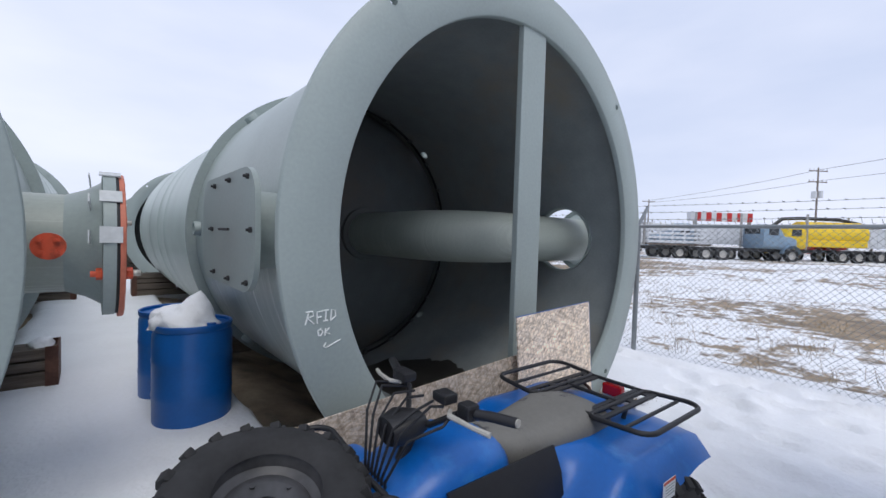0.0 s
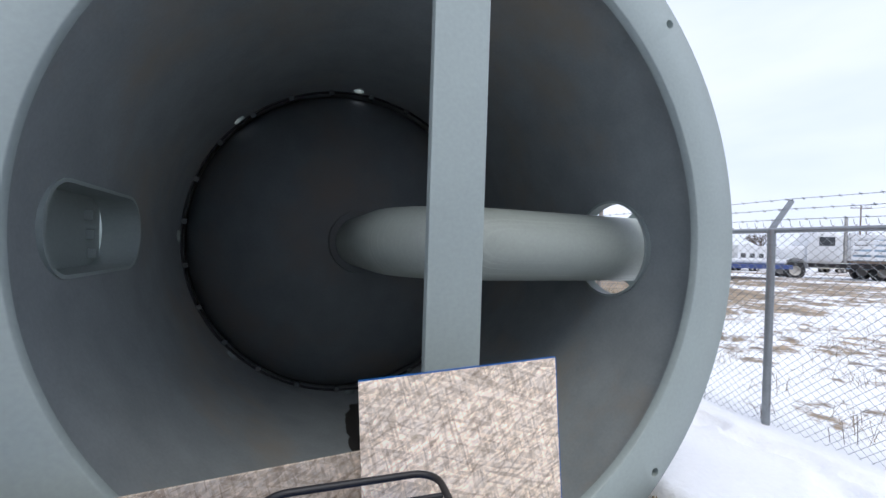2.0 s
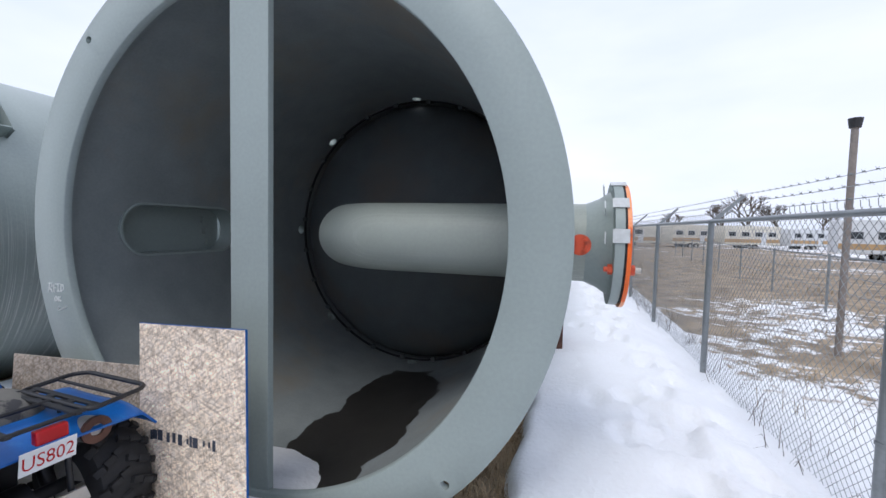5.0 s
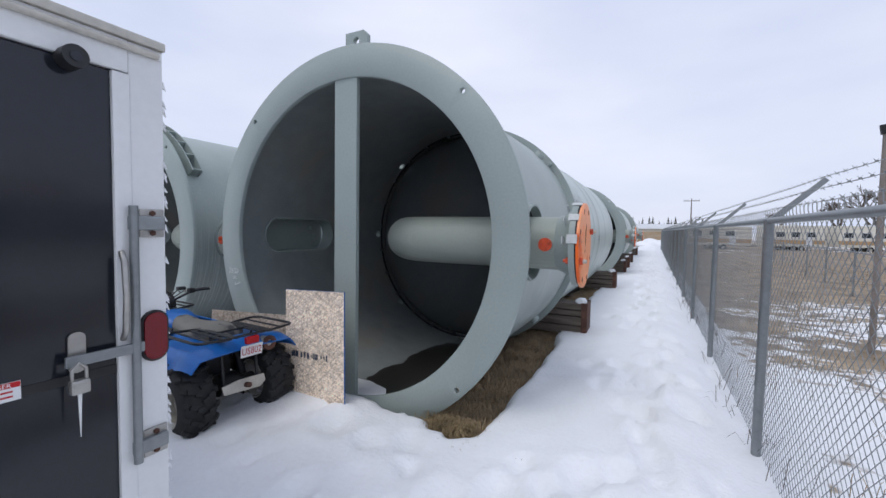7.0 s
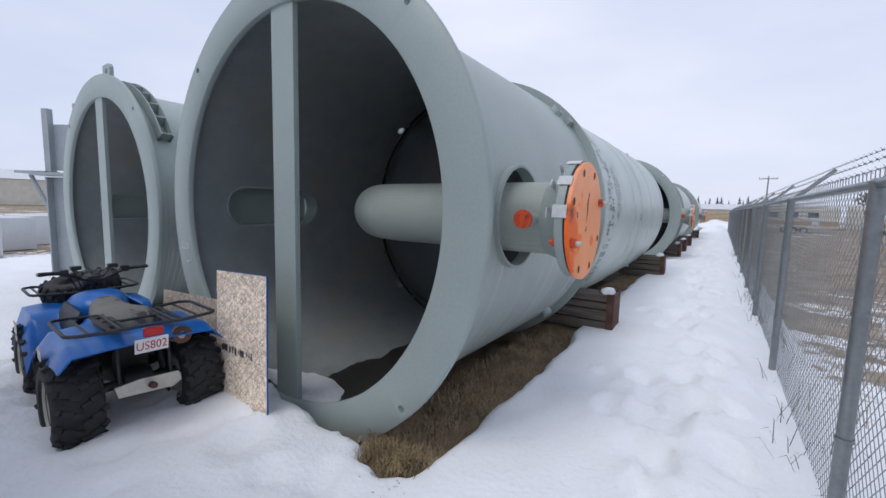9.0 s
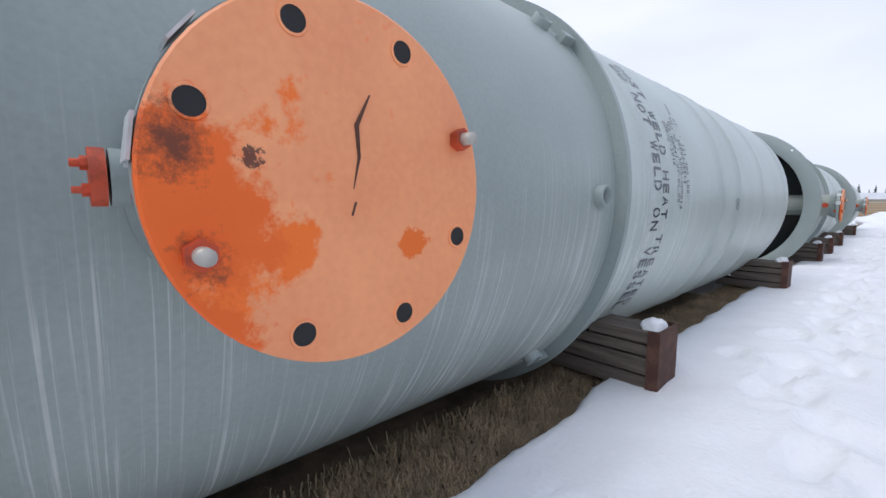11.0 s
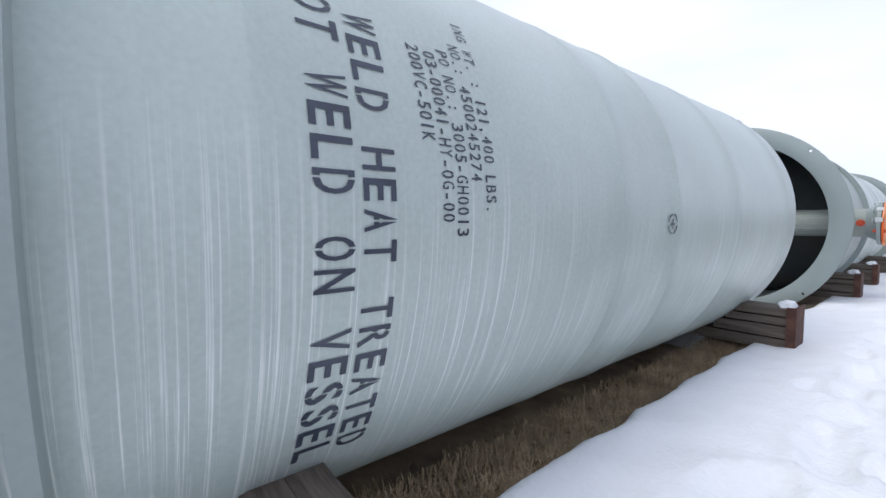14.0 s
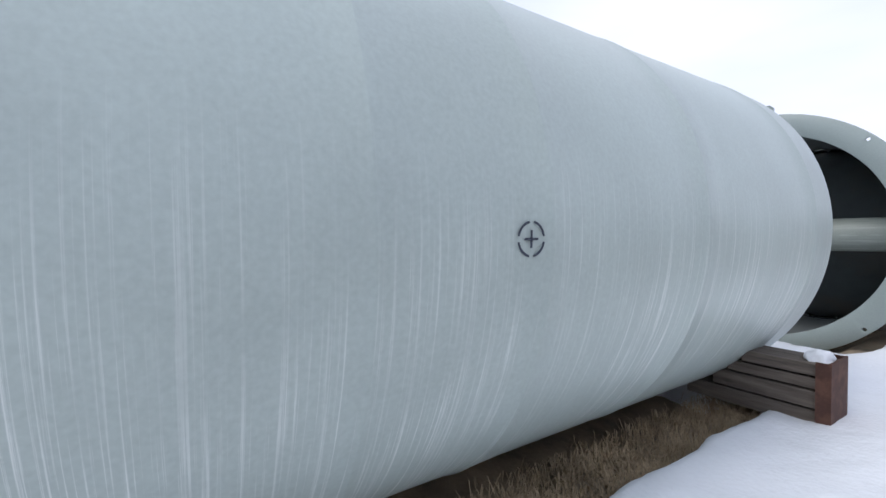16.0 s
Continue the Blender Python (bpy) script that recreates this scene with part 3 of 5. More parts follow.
def vessel(m, label, detail=True, bracket=False, blind=ORANGE):
    e = empty("pressure_vessel", m, label, "pressure vessel", "grey pressure vessels in the yard")
    ring = lathe(B(), [(0, RI + 0.006), (0.006, RI), (0.05, RI), (0.05, RO), (0.006, RO), (0, RO - 0.006)], 160, UP, closed=True)
    ring = obj("base_ring", ring, PAINT, e, True, 60)
    cutters = []
    for a in (45, 135, 225, 315):
        c = rod(B(), (1.867 * math.cos(radians(a)), -0.1, ZC + 1.867 * math.sin(radians(a))), (1.867 * math.cos(radians(a)), 0.2, ZC + 1.867 * math.sin(radians(a))), 0.026, 20)
        cutters.append(obj("cutter", c, PAINT))
        cutters[-1].matrix_basis = m
    cut(ring, cutters)
    # skirt: outer and inner faces with the pipe hole, the oblong hand hole and the vent holes cut through
    def pierce():
        cs = [obj("cutter", rod(B(), (1.0, PY, ZC), (2.4, PY, ZC), 0.385, 48), PAINT)]
        cs.append(obj("cutter", plate(B(), oval(1.26, 0.46, 0.225), 1.2, Matrix.Translation((-2.4, 1.09, ZC)) @ Matrix.Rotation(radians(-90), 4, "Z")), PAINT))
        for k in range(8):
            t = radians(45 * k)
            d = Vector((math.cos(t), 0, math.sin(t)))
            cs.append(obj("cutter", rod(B(), Vector((0, 2.95, ZC)) + d * 1.4, Vector((0, 2.95, ZC)) + d * 2.1, 0.062, 20), PAINT))
        for c in cs:
            c.matrix_basis = m
        return cs
    ys = [0.05, 0.4, 1.3, 2.2, 3.2]
    sk = obj("skirt", lathe(B(), [(y, RK) for y in ys] + [(y, RK - 0.018) for y in ys[::-1]], 128, UP, closed=True), SKIRT, e, True)
    cut(sk, pierce())
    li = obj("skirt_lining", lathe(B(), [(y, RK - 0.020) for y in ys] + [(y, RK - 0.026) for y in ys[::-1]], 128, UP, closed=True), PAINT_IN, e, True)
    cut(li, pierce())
    # short sleeves round the openings
    mm = Matrix.Translation((0, PY, ZC)) @ Matrix.Rotation(radians(-90), 4, "Z")
    obj("sleeve", lathe(B(), [(1.68, 0.385), (1.775, 0.385), (1.775, 0.365), (1.68, 0.365)], 64, mm, closed=True), PAINT, e, True)
    bm = B()
    o, i = oval(1.28, 0.48, 0.235), oval(1.24, 0.44, 0.215)
    mo = Matrix.Translation((0, 1.09, ZC)) @ Matrix.Rotation(radians(-90), 4, "Z")
    rings = [[bm.verts.new(mo @ Vector((x, y, z))) for x, z in pts] for pts, y in ((o, -1.92), (o, -1.70), (i, -1.70), (i, -1.92))]
    for k in range(4):
        p, q = rings[k], rings[(k + 1) % 4]
        for j in range(len(p)):
            bm.faces.new((p[j], p[(j + 1) % len(p)], q[(j + 1) % len(p)], q[j]))
    obj("hand_hole_neck", bm, PAINT, e, True, 50)
    cover = obj("hand_hole_cover", plate(B(), oval(1.34, 0.72, 0.2), 0.03, Matrix.Translation((-1.95, 1.0, ZC)) @ Matrix.Rotation(radians(-90), 4, "Z")), PAINT, e, True, 50)
    bm = B()
    for sy, sz in ((-0.4, 0.3), (0, 0.31), (0.4, 0.3), (-0.4, -0.3), (0, -0.31), (0.4, -0.3), (-0.47, 0), (0.47, 0)):
        bolt(bm, (-1.95, 0.86 + sy, ZC + sz), (-1, 0, 0), 0.014, 0.03)
    rod(bm, (-1.985, 0.75, ZC), (-1.985, 0.98, ZC), 0.009, 8)
    loose(obj("bolts", bm, GASKET, e), "bolt")
    # shell with weld seams and the two heads
    prof = []
    for k in range(13):
        t = radians(90 * k / 12)
        prof.append((3.28 - 0.75 * math.cos(t), max(0.01, (RK - 0.024) * math.sin(t))))
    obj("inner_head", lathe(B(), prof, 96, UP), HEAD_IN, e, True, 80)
    sh = [(3.22, RS)]
    for y in (3.46, 3.74, 5.9, 6.7, 8.06, 9.85):
        sh += [(y - 0.018, RS), (y - 0.006, RS + 0.006), (y + 0.006, RS + 0.006), (y + 0.018, RS)]
    for k in range(1, 17):
        t = radians(90 * k / 16)
        sh.append((10.2 + 0.85 * math.sin(t), max(0.01, RS * math.cos(t))))
    dense = []
    for p, q in zip(sh, sh[1:]):
        n = max(1, int((q[0] - p[0]) / 0.25)) if p[1] == q[1] else 1
        dense += [(p[0] + (q[0] - p[0]) * i / n, p[1] + (q[1] - p[1]) * i / n) for i in range(n)]
    dense.append(sh[-1])
    bm = lathe(B(), dense, 160, UP)
    for v in bm.verts:
        if 3.4 < v.co.y < 9.7:
            w = 0.006 * math.exp(-((v.co.y - 6.74) / 0.05) ** 2)
            v.co.x, v.co.z = v.co.x * (1 + w), ZC + (v.co.z - ZC) * (1 + w)
    obj("shell", bm, SHELL, e, True, 40)
    obj("stiffener_ring", lathe(B(), [(3.19, RS - 0.01), (3.19, RS + 0.10), (3.24, RS + 0.10), (3.24, RS - 0.01)], 160, UP, closed=True), PAINT, e, True)
    # strut across the base ring, lifting lug on top of it
    obj("strut", box(B(), (0.01, 0.045, ZC), (0.285, 0.05, 2 * RI + 0.02), None, 0.006), PAINT, e)
    lug = obj("lifting_lug", plate(B(), [(-0.14, -0.12), (0.14, -0.12), (0.14, 0.1), (0.09, 0.15), (-0.14, 0.15)], 0.05, Matrix.Translation((0.06, 0.12, ZC + RO + 0.03))), PAINT, e)
    c = obj("cutter", rod(B(), (0.06, 0, ZC + RO + 0.085), (0.06, 0.4, ZC + RO + 0.085), 0.038, 24), PAINT)
    c.matrix_basis = m
    cut(lug, [c])
    # vents round the skirt
    bm = B()
    for k in range(8):
        t = radians(45 * k)
        mv = Matrix.Translation((0, 2.95, ZC)) @ Matrix.Rotation(-t, 4, "Y") @ Matrix.Rotation(radians(-90), 4, "Z")
        lathe(bm, [(RS - 0.02, 0.074), (RS + 0.065, 0.074), (RS + 0.07, 0.070), (RS + 0.07, 0.058), (RS - 0.02, 0.058)], 28, mv)
    loose(obj("vent_pipes", bm, PAINT, e, True), "vent_pipe")
    # outlet pipe: from the head forward, round a bend and out through the skirt
    pts = [(0.0, 2.6 - 0.13 * k, ZC) for k in range(6)]
    rb = 0.62
    for k in range(13):
        t = radians(90 * k / 12)
        pts.append((0.0 + rb * (1 - math.cos(t)), PY + rb - rb * math.sin(t) + 0.0, ZC))
    pts += [(rb + (2.10 - rb) * k / 8, PY, ZC) for k in range(1, 9)]
    obj("outlet_pipe", tube(B(), pts, 0.258, 40), PIPE_PAINT, e, True, 60)
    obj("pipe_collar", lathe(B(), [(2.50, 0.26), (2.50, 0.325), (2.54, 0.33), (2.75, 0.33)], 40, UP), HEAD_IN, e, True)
    mf = Matrix.Translation((0, PY, ZC)) @ Matrix.Rotation(radians(-90), 4, "Z")
    obj("pipe_flange", lathe(B(), [(2.02, 0.258), (2.10, 0.29), (2.165, 0.335), (2.17, 0.398), (2.222, 0.398), (2.222, 0.1)], 72, mf), PAINT, e, True, 30)
    obj("gasket", lathe(B(), [(2.221, 0.1), (2.221, 0.392), (2.236, 0.392), (2.236, 0.1)], 64, mf), GASKET, e, True, 30)
    spots = [22.5 + 45 * k for k in range(8)]
    bl = obj("blind_flange", holed_disc(B(), FX, 0.024, 0.40, [a for k, a in enumerate(spots) if k not in (0, 4)], 0.026, 0.342, PY, ZC - 0.012), blind, e, True, 30)
    bm = B()
    for k, a in enumerate(spots):
        if k not in (0, 4):
            rod(bm, (FX - 0.01, PY + 0.342 * math.cos(radians(a)), ZC - 0.012 + 0.342 * math.sin(radians(a))), (FX + 0.0025, PY + 0.342 * math.cos(radians(a)), ZC - 0.012 + 0.342 * math.sin(radians(a))), 0.026, 20)
    loose(obj("bolt_holes", bm, GASKET, e), "bolt_hole")
    bm = B()
    for k in (0, 4):
        a = radians(spots[k])
        bolt(bm, (FX, PY + 0.342 * math.cos(a), ZC - 0.012 + 0.342 * math.sin(a)), (1, 0, 0), 0.026, 0.045)
        bolt(bm, (2.17, PY + 0.342 * math.cos(a), ZC - 0.012 + 0.342 * math.sin(a)), (-1, 0, 0), 0.026, 0.05)
    loose(obj("flange_bolts", bm, ORANGE_RED, e), "flange_bolt")
    bm = B()
    for k in (0, 4):
        a = radians(spots[k])
        c = Vector((FX, PY + 0.342 * math.cos(a), ZC - 0.012 + 0.342 * math.sin(a)))
        rod(bm, c + Vector((0.02, 0, 0)), c + Vector((0.062, 0, 0)), 0.0175, 14, 0.016)
    loose(obj("stud_ends", bm, ALU, e, True, 30), "stud_end")
    # dark joint where the head meets the skirt, with small weld clips round it
    obj("head_joint", lathe(B(), [(3.02, 1.726), (3.02, 1.710), (3.05, 1.706), (3.07, 1.726)], 128, UP), GASKET, e, True, 60)
    bm = B()
    for k in range(24):
        mk = UP @ Matrix.Rotation(radians(15 * k + 5), 4, "Y")
        box(bm, (1.69, 2.99, 0), (0.05, 0.06, 0.05), mk, 0.004)
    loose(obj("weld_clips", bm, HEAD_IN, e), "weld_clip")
    # small side branch with its own orange blind, on the pipe's near face
    sx = 1.98
    obj("branch", rod(B(), (sx, PY - 0.40, ZC), (sx, PY - 0.22, ZC), 0.034, 20), PAINT, e, True, 30)
    obj("branch_flange", rod(B(), (sx, PY - 0.415, ZC), (sx, PY - 0.385, ZC), 0.060, 32), PAINT, e, True, 30)
    bm = rod(B(), (sx, PY - 0.447, ZC), (sx, PY - 0.42, ZC), 0.060, 32)
    for a in (45, 135, 225, 315):
        q = (sx + 0.038 * math.cos(radians(a)), PY - 0.447, ZC + 0.038 * math.sin(radians(a)))
        bolt(bm, q, (0, -1, 0), 0.011, 0.028)
        bolt(bm, (q[0], PY - 0.385, q[2]), (0, 1, 0), 0.013, 0.03)
    obj("branch_blind", bm, ORANGE_RED, e, True, 30)
    # strips of tape over the flange edge
    bm = B()
    for a, w in ((112, 0.06), (142, 0.07), (172, 0.08)):
        mt = Matrix.Translation((2.2, PY, ZC)) @ Matrix.Rotation(radians(a), 4, "X")
        box(bm, (0, 0.403, 0), (0.09, 0.006, w), mt)
        box(bm, (-0.045, 0.37, 0.01), (0.006, 0.07, w * 0.8), mt @ Matrix.Rotation(0.1, 4, "Z"))
    loose(obj("tape", bm, TAPE, e), "tape_strip")
    if bracket:
        bm = B()
        for y in (0.20, 0.34):
            lathe(bm, [(y, RS), (y, RS + 0.16), (y + 0.015, RS + 0.16), (y + 0.015, RS)], 20, UP, True, 32, 46)
        for k in range(6):
            mk = UP @ Matrix.Rotation(radians(-(33 + 8.8 * k)), 4, "Y")
            box(bm, (RS + 0.08, 0.28, 0), (0.15, 0.14, 0.015), mk)
        obj("ladder_bracket", bm, PAINT, e, True)
    if detail:
        stencil("POST WELD HEAT TREATED", 4.089, 0.135, 0.1107, -35.1, INK, e)
        stencil("DO NOT WELD ON VESSEL", 3.907, 0.150, 0.1130, -35.2, INK, e)
        for text, y, end in (("ING WT. : 121,400 LBS.", 4.690, 0.2), ("NO.: 4500245274", 4.606, 4.7), ("PO NO.: 3005-GH0013", 4.522, -3.1), ("03-00041-HY-0G-00", 4.444, -1.1), ("200VC-501K", 4.362, 9.6)):
            stencil(text, y, 0.063, 0.0445, end, INK, e, 0.008)
        # ringed cross that marks the centre of gravity
        bm = B()
        ty, ta = 6.578, math.asin((1.518 - ZC) / RS)
        mc = UP @ Matrix.Rotation(-ta, 4, "Y") @ Matrix.Translation((RS + 0.011, ty, 0))
        for a in (10, 100, 190, 280):
            lathe(bm, [(-0.001, 0.066), (-0.001, 0.076), (0.001, 0.076), (0.001, 0.066)], 10, mc @ Matrix.Rotation(radians(-90), 4, "Z"), True, a, 70)
        box(bm, (0, 0, 0), (0.002, 0.075, 0.010), mc)
        box(bm, (0, 0, 0), (0.002, 0.010, 0.075), mc)
        obj("centre_mark", bm, INK, e)
        # hand-written note on the base ring
        bm = B()
        strokes = [
            [(0, 0), (0.02, 0.075)], [(0, 0.075), (0.045, 0.078), (0.05, 0.05), (0.012, 0.04), (0.055, 0.0)],
            [(0.075, 0), (0.072, 0.07), (0.11, 0.075)], [(0.074, 0.038), (0.10, 0.04)],
            [(0.128, 0.012), (0.13, 0.075)], [(0.115, 0.012), (0.145, 0.014)], [(0.115, 0.075), (0.146, 0.078)],
            [(0.162, 0.01), (0.166, 0.078), (0.19, 0.07), (0.196, 0.035), (0.162, 0.01)],
            [(0.085, -0.075), (0.08, -0.045), (0.10, -0.035), (0.112, -0.055), (0.10, -0.078), (0.085, -0.075)],
            [(0.125, -0.08), (0.13, -0.035)], [(0.155, -0.035), (0.128, -0.06), (0.16, -0.075)],
            [(0.135, -0.125), (0.12, -0.15), (0.135, -0.158), (0.23, -0.12)]]
        for s in strokes:
            tube(bm, [(-1.80 + 0.84 * x, -0.002, 1.10 + 0.84 * z) for x, z in s], 0.0042, 5)
        obj("hand_writing", bm, CHALK, e)
        bm = B()
        for k in range(3):
            box(bm, (-1.9, 1.46 + 0.03 * k, ZC + 0.1 - 0.12 * k), (0.05, 0.05, 0.06))
        for a in (-47, 40):
            mk = UP @ Matrix.Rotation(radians(-a), 4, "Y")
            box(bm, (RK + 0.03, 3.10, 0), (0.07, 0.13, 0.07), mk, 0.004)
        loose(obj("clips", bm, PAINT, e), "clip")
        # wet dark stain along the skirt's floor and drifted snow behind the ring
        bm = B()
        rows = []
        for i in range(41):
            y = 0.08 + 2.5 * i / 40
            c = 0.25 + 0.1 * fractal(y, 2.0, 1.1)
            w = 0.42 + 0.22 * fractal(y, 5.0, 1.5) - 0.12 * abs(i / 20 - 1)
            rows.append([bm.verts.new((x, y, ZC - math.sqrt((RK - 0.030) ** 2 - x * x))) for x in (c - w + 2 * w * j / 10 + 0.05 * fractal(y * 3, j, 1.0) for j in range(11))])
        for p, q in zip(rows, rows[1:]):
            for j in range(10):
                bm.faces.new((p[j], p[j + 1], q[j + 1], q[j]))
        obj("wet_stain", bm, WET, e, True, 90)
        bm = B()
        rows = []
        for i in range(25):
            y = 0.055 + 0.8 * i / 24
            row = []
            for j in range(21):
                x = -0.75 + 1.15 * j / 20
                h = 0.13 - 0.17 * (i / 24) - 0.35 * ((x + 0.15) / 0.6) ** 2 * 0.3 + 0.03 * fractal(x * 3, y * 3, 1.0)
                row.append(bm.verts.new((x, y, ZC - math.sqrt((RK - 0.02) ** 2 - x * x) + max(-0.03, h))))
            rows.append(row)
        for p, q in zip(rows, rows[1:]):
            for j in range(20):
                bm.faces.new((p[j], p[j + 1], q[j + 1], q[j]))
        obj("drifted_snow", bm, SNOW, e, True, 90)
        # scratches on the orange blind
        bm = B()
        sc = [(0.0, 0.19), (0.035, 0.12), (0.03, 0.05), (0.045, -0.02)]
        tube(bm, [(FX + 0.0005, PY - 0.02 + 0.06 - y, ZC + z) for y, z in sc], [0.002, 0.006, 0.004, 0.001], 6)
        tube(bm, [(FX + 0.0005, PY + 0.0, ZC - 0.05), (FX + 0.0005, PY - 0.01, ZC - 0.08)], 0.003, 5)
        obj("scratches", bm, RUST, e)
    return e


V1 = vessel(pose(0, 0, 0), "long grey-green steel pressure vessel, open skirt facing the path, lettered")
V2 = vessel(pose(-4.739, 0.167, -0.10), "grey-green steel pressure vessel with curved ladder bracket, behind a quad bike", False, True, FADED_BLIND)
V3 = copy_thing(V2, pose(-0.02, 13.35, -0.07))
for o in list(V3.children):
    if o.name.startswith("ladder_bracket"):
        bpy.data.objects.remove(o)
    elif o.name.startswith("blind_flange"):
        o.data = V1.children[[c.name.split(".")[0] for c in V1.children].index("blind_flange")].data
tagged(V3, "grey-green steel pressure vessel lying behind another in line")
V4 = copy_thing(V3, pose(0.0, 25.6, -0.1))
tagged(V4, "far grey-green steel pressure vessel at the row's end")
V5 = copy_thing(V2, pose(-4.8, 13.0, -0.05))
tagged(V5, "grey-green steel pressure vessel in the second row behind")


def cradle(m, n=0):
    """Stack of weathered sleepers that carries a vessel, with a rusted steel end channel and a cap of snow."""
    e = empty("timber_cradle", m, "weathered grey timber stack with rusted steel end plate carrying a vessel", "timber support", "timber stacks under the vessels")
    for side in (1, -1):
        for k, (z, h) in enumerate(((-0.10, 0.15), (0.055, 0.15), (0.21, 0.10), (0.315, 0.11))):
            zt = z + h
            x0 = math.sqrt(max(0.01, RS ** 2 - (ZC - zt) ** 2)) if zt > ZC - RS else 0.0
            for j in range(2):
                bm = B()
                x1 = 1.90 + random.uniform(-0.015, 0.01)
                y = -0.09 + 0.18 * j + random.uniform(-0.006, 0.006)
                box(bm, (side * (x0 + x1) / 2, y, z + h / 2), (x1 - x0, 0.172, h - 0.012), None, 0.008)
                obj("sleeper", bm, TIMBER, e)
        bm = B()
        box(bm, (side * 1.918, 0, 0.17), (0.016, 0.40, 0.56), None, 0.003)
        for y in (-0.195, 0.195):
            box(bm, (side * 1.875, y, 0.17), (0.09, 0.012, 0.55))
        obj("end_plate", bm, RUST, e)
    bm = B()
    bmesh.ops.create_icosphere(bm, subdivisions=3, radius=1)
    for v in bm.verts:
        w = 1 + 0.25 * noise.noise(v.co * 1.7)
        v.co = Vector((1.80 + 0.10 * v.co.x * w, 0.02 + 0.13 * v.co.y * w, 0.42 + max(0.0, 0.085 * v.co.z * w)))
    obj("snow_cap", bm, SNOW, e, True, 80)
    return e


C1 = cradle(pose(0, 3.90, 0.06))
for x, y in ((0, 9.75), (0, 14.8), (0, 17.5), (0, 21.0), (0, 28.5), (-4.78, 3.6), (-4.78, 9.6), (-4.78, 16.5)):
    copy_thing(C1, pose(x, y, 0.07 if x == 0 else -0.05))


# ---- fence ----
FENCE_X, POSTS = 3.63, [0.74 + 2.97 * k for k in range(-3, 16)]
fence = empty("chain_link_fence", pose(FENCE_X, 0, 0), "galvanised chain-link fence with outward barbed wire arms along the path", "fence")
bm = rod(B(), (0, 0, -0.3), (0, 0, 1.80), 0.034, 14)
lathe(bm, [(0, 0.04), (0.03, 0.04), (0.045, 0.02), (0.045, 0.001)], 14, Matrix.Translation((0, 0, 1.78)) @ Matrix.Rotation(radians(90), 4, "X"))
post_mesh = obj("post", bm, GALV, fence, True, 40)
arm_mesh = obj("barb_arm", plate(B(), [(-0.02, 1.80), (0.02, 1.78), (0.34, 2.10), (0.315, 2.125)], 0.035), GALV, fence)
band_mesh = obj("tie_band", lathe(B(), [(0, 0.036), (0, 0.04), (0.02, 0.04), (0.02, 0.036)], 14, Matrix.Rotation(radians(90), 4, "X"), True), GALV, fence)
for k, y in enumerate(POSTS):
    for src, z in ((post_mesh, 0), (arm_mesh, 0), (band_mesh, 0.5), (band_mesh, 1.15), (band_mesh, 1.65)):
        o = new(src.name, src.data)
        o.parent = fence
        o.location = (0, y, z)
for o in (post_mesh, arm_mesh, band_mesh):
    bpy.data.objects.remove(o)
Y0, Y1 = POSTS[0], POSTS[-1]
obj("top_rail", rod(B(), (0, Y0, 1.80), (0, Y1, 1.80), 0.024, 12), GALV, fence, True)
for k in range(3):
    d = 0.09 + 0.11 * k
    bm = B()
    pts = []
    for a, b in zip(POSTS, POSTS[1:]):
        for i in range(8):
            u = i / 8
            pts.append((d, a + (b - a) * u, 1.80 + d - 0.05 * u * (1 - u) + 0.02))
    tube(bm, pts, 0.003, 5)
    y = Y0
    while y < 22:
        c = Vector((d, y, 1.815 + d))
        for s in (1, -1):
            rod(bm, c + Vector((-0.012, -0.008 * s, -0.014 * s)), c + Vector((0.012, 0.008 * s, 0.014 * s)), 0.0016, 4)
        rod(bm, c - Vector((0, 0.012, 0)), c + Vector((0, 0.012, 0)), 0.0045, 6)
        y += 0.14
    tagged(obj("barbed_wire", bm, GALV, fence), kind="stuff")
bm = B()
pitch, bottom, top = 0.0763, -0.09, 1.84
run = top - bottom
y = Y0 - run
while y < Y1:
    for s in (1, -1):
        a = Vector((0.036 + 0.002 * s, y if s > 0 else y + run, bottom))
        b = Vector((0.036 + 0.002 * s, y + run if s > 0 else y, top))
        n = (b - a).normalized()
        side = Vector((0, 0, 1)).cross(n).normalized() * 0.0022
        up = side.cross(n)
        vs = []
        for p in (a, b):
            for q in (0, 120, 240):
                vs.append(bm.verts.new(p + side * math.cos(radians(q)) + up * math.sin(radians(q))))
        for i in range(3):
            j = (i + 1) % 3
            bm.faces.new((vs[i], vs[j], vs[3 + j], vs[3 + i]))
    for q in (0.0, 0.5):
        c = Vector((0.036, y + run + pitch * q, top))
        if q == 0.0:
            rod(bm, c, c + Vector((0, 0.008, 0.045)), 0.0025, 4)
    y += pitch
tagged(obj("wire_mesh", bm, GALV, fence), kind="stuff")


# ---- boards ----
def board(corners, thick, mat, label):
    """A sheet of board given by its lower left corner, run and rise."""
    o, u, v = (Vector(c) for c in corners)
    nrm = v.cross(u).normalized()
    m = Matrix((u.normalized(), nrm, v.normalized())).transposed().to_4x4()
    m.translation = o
    bm = box(B(), (u.length / 2, 0, v.length / 2), (u.length, thick, v.length), None, 0.002)
    ob = obj("osb_board", bm, mat)
    ob.matrix_basis = m
    return tagged(ob, label, "board", "boards leaning on the vessel"), m, u.length, v.length


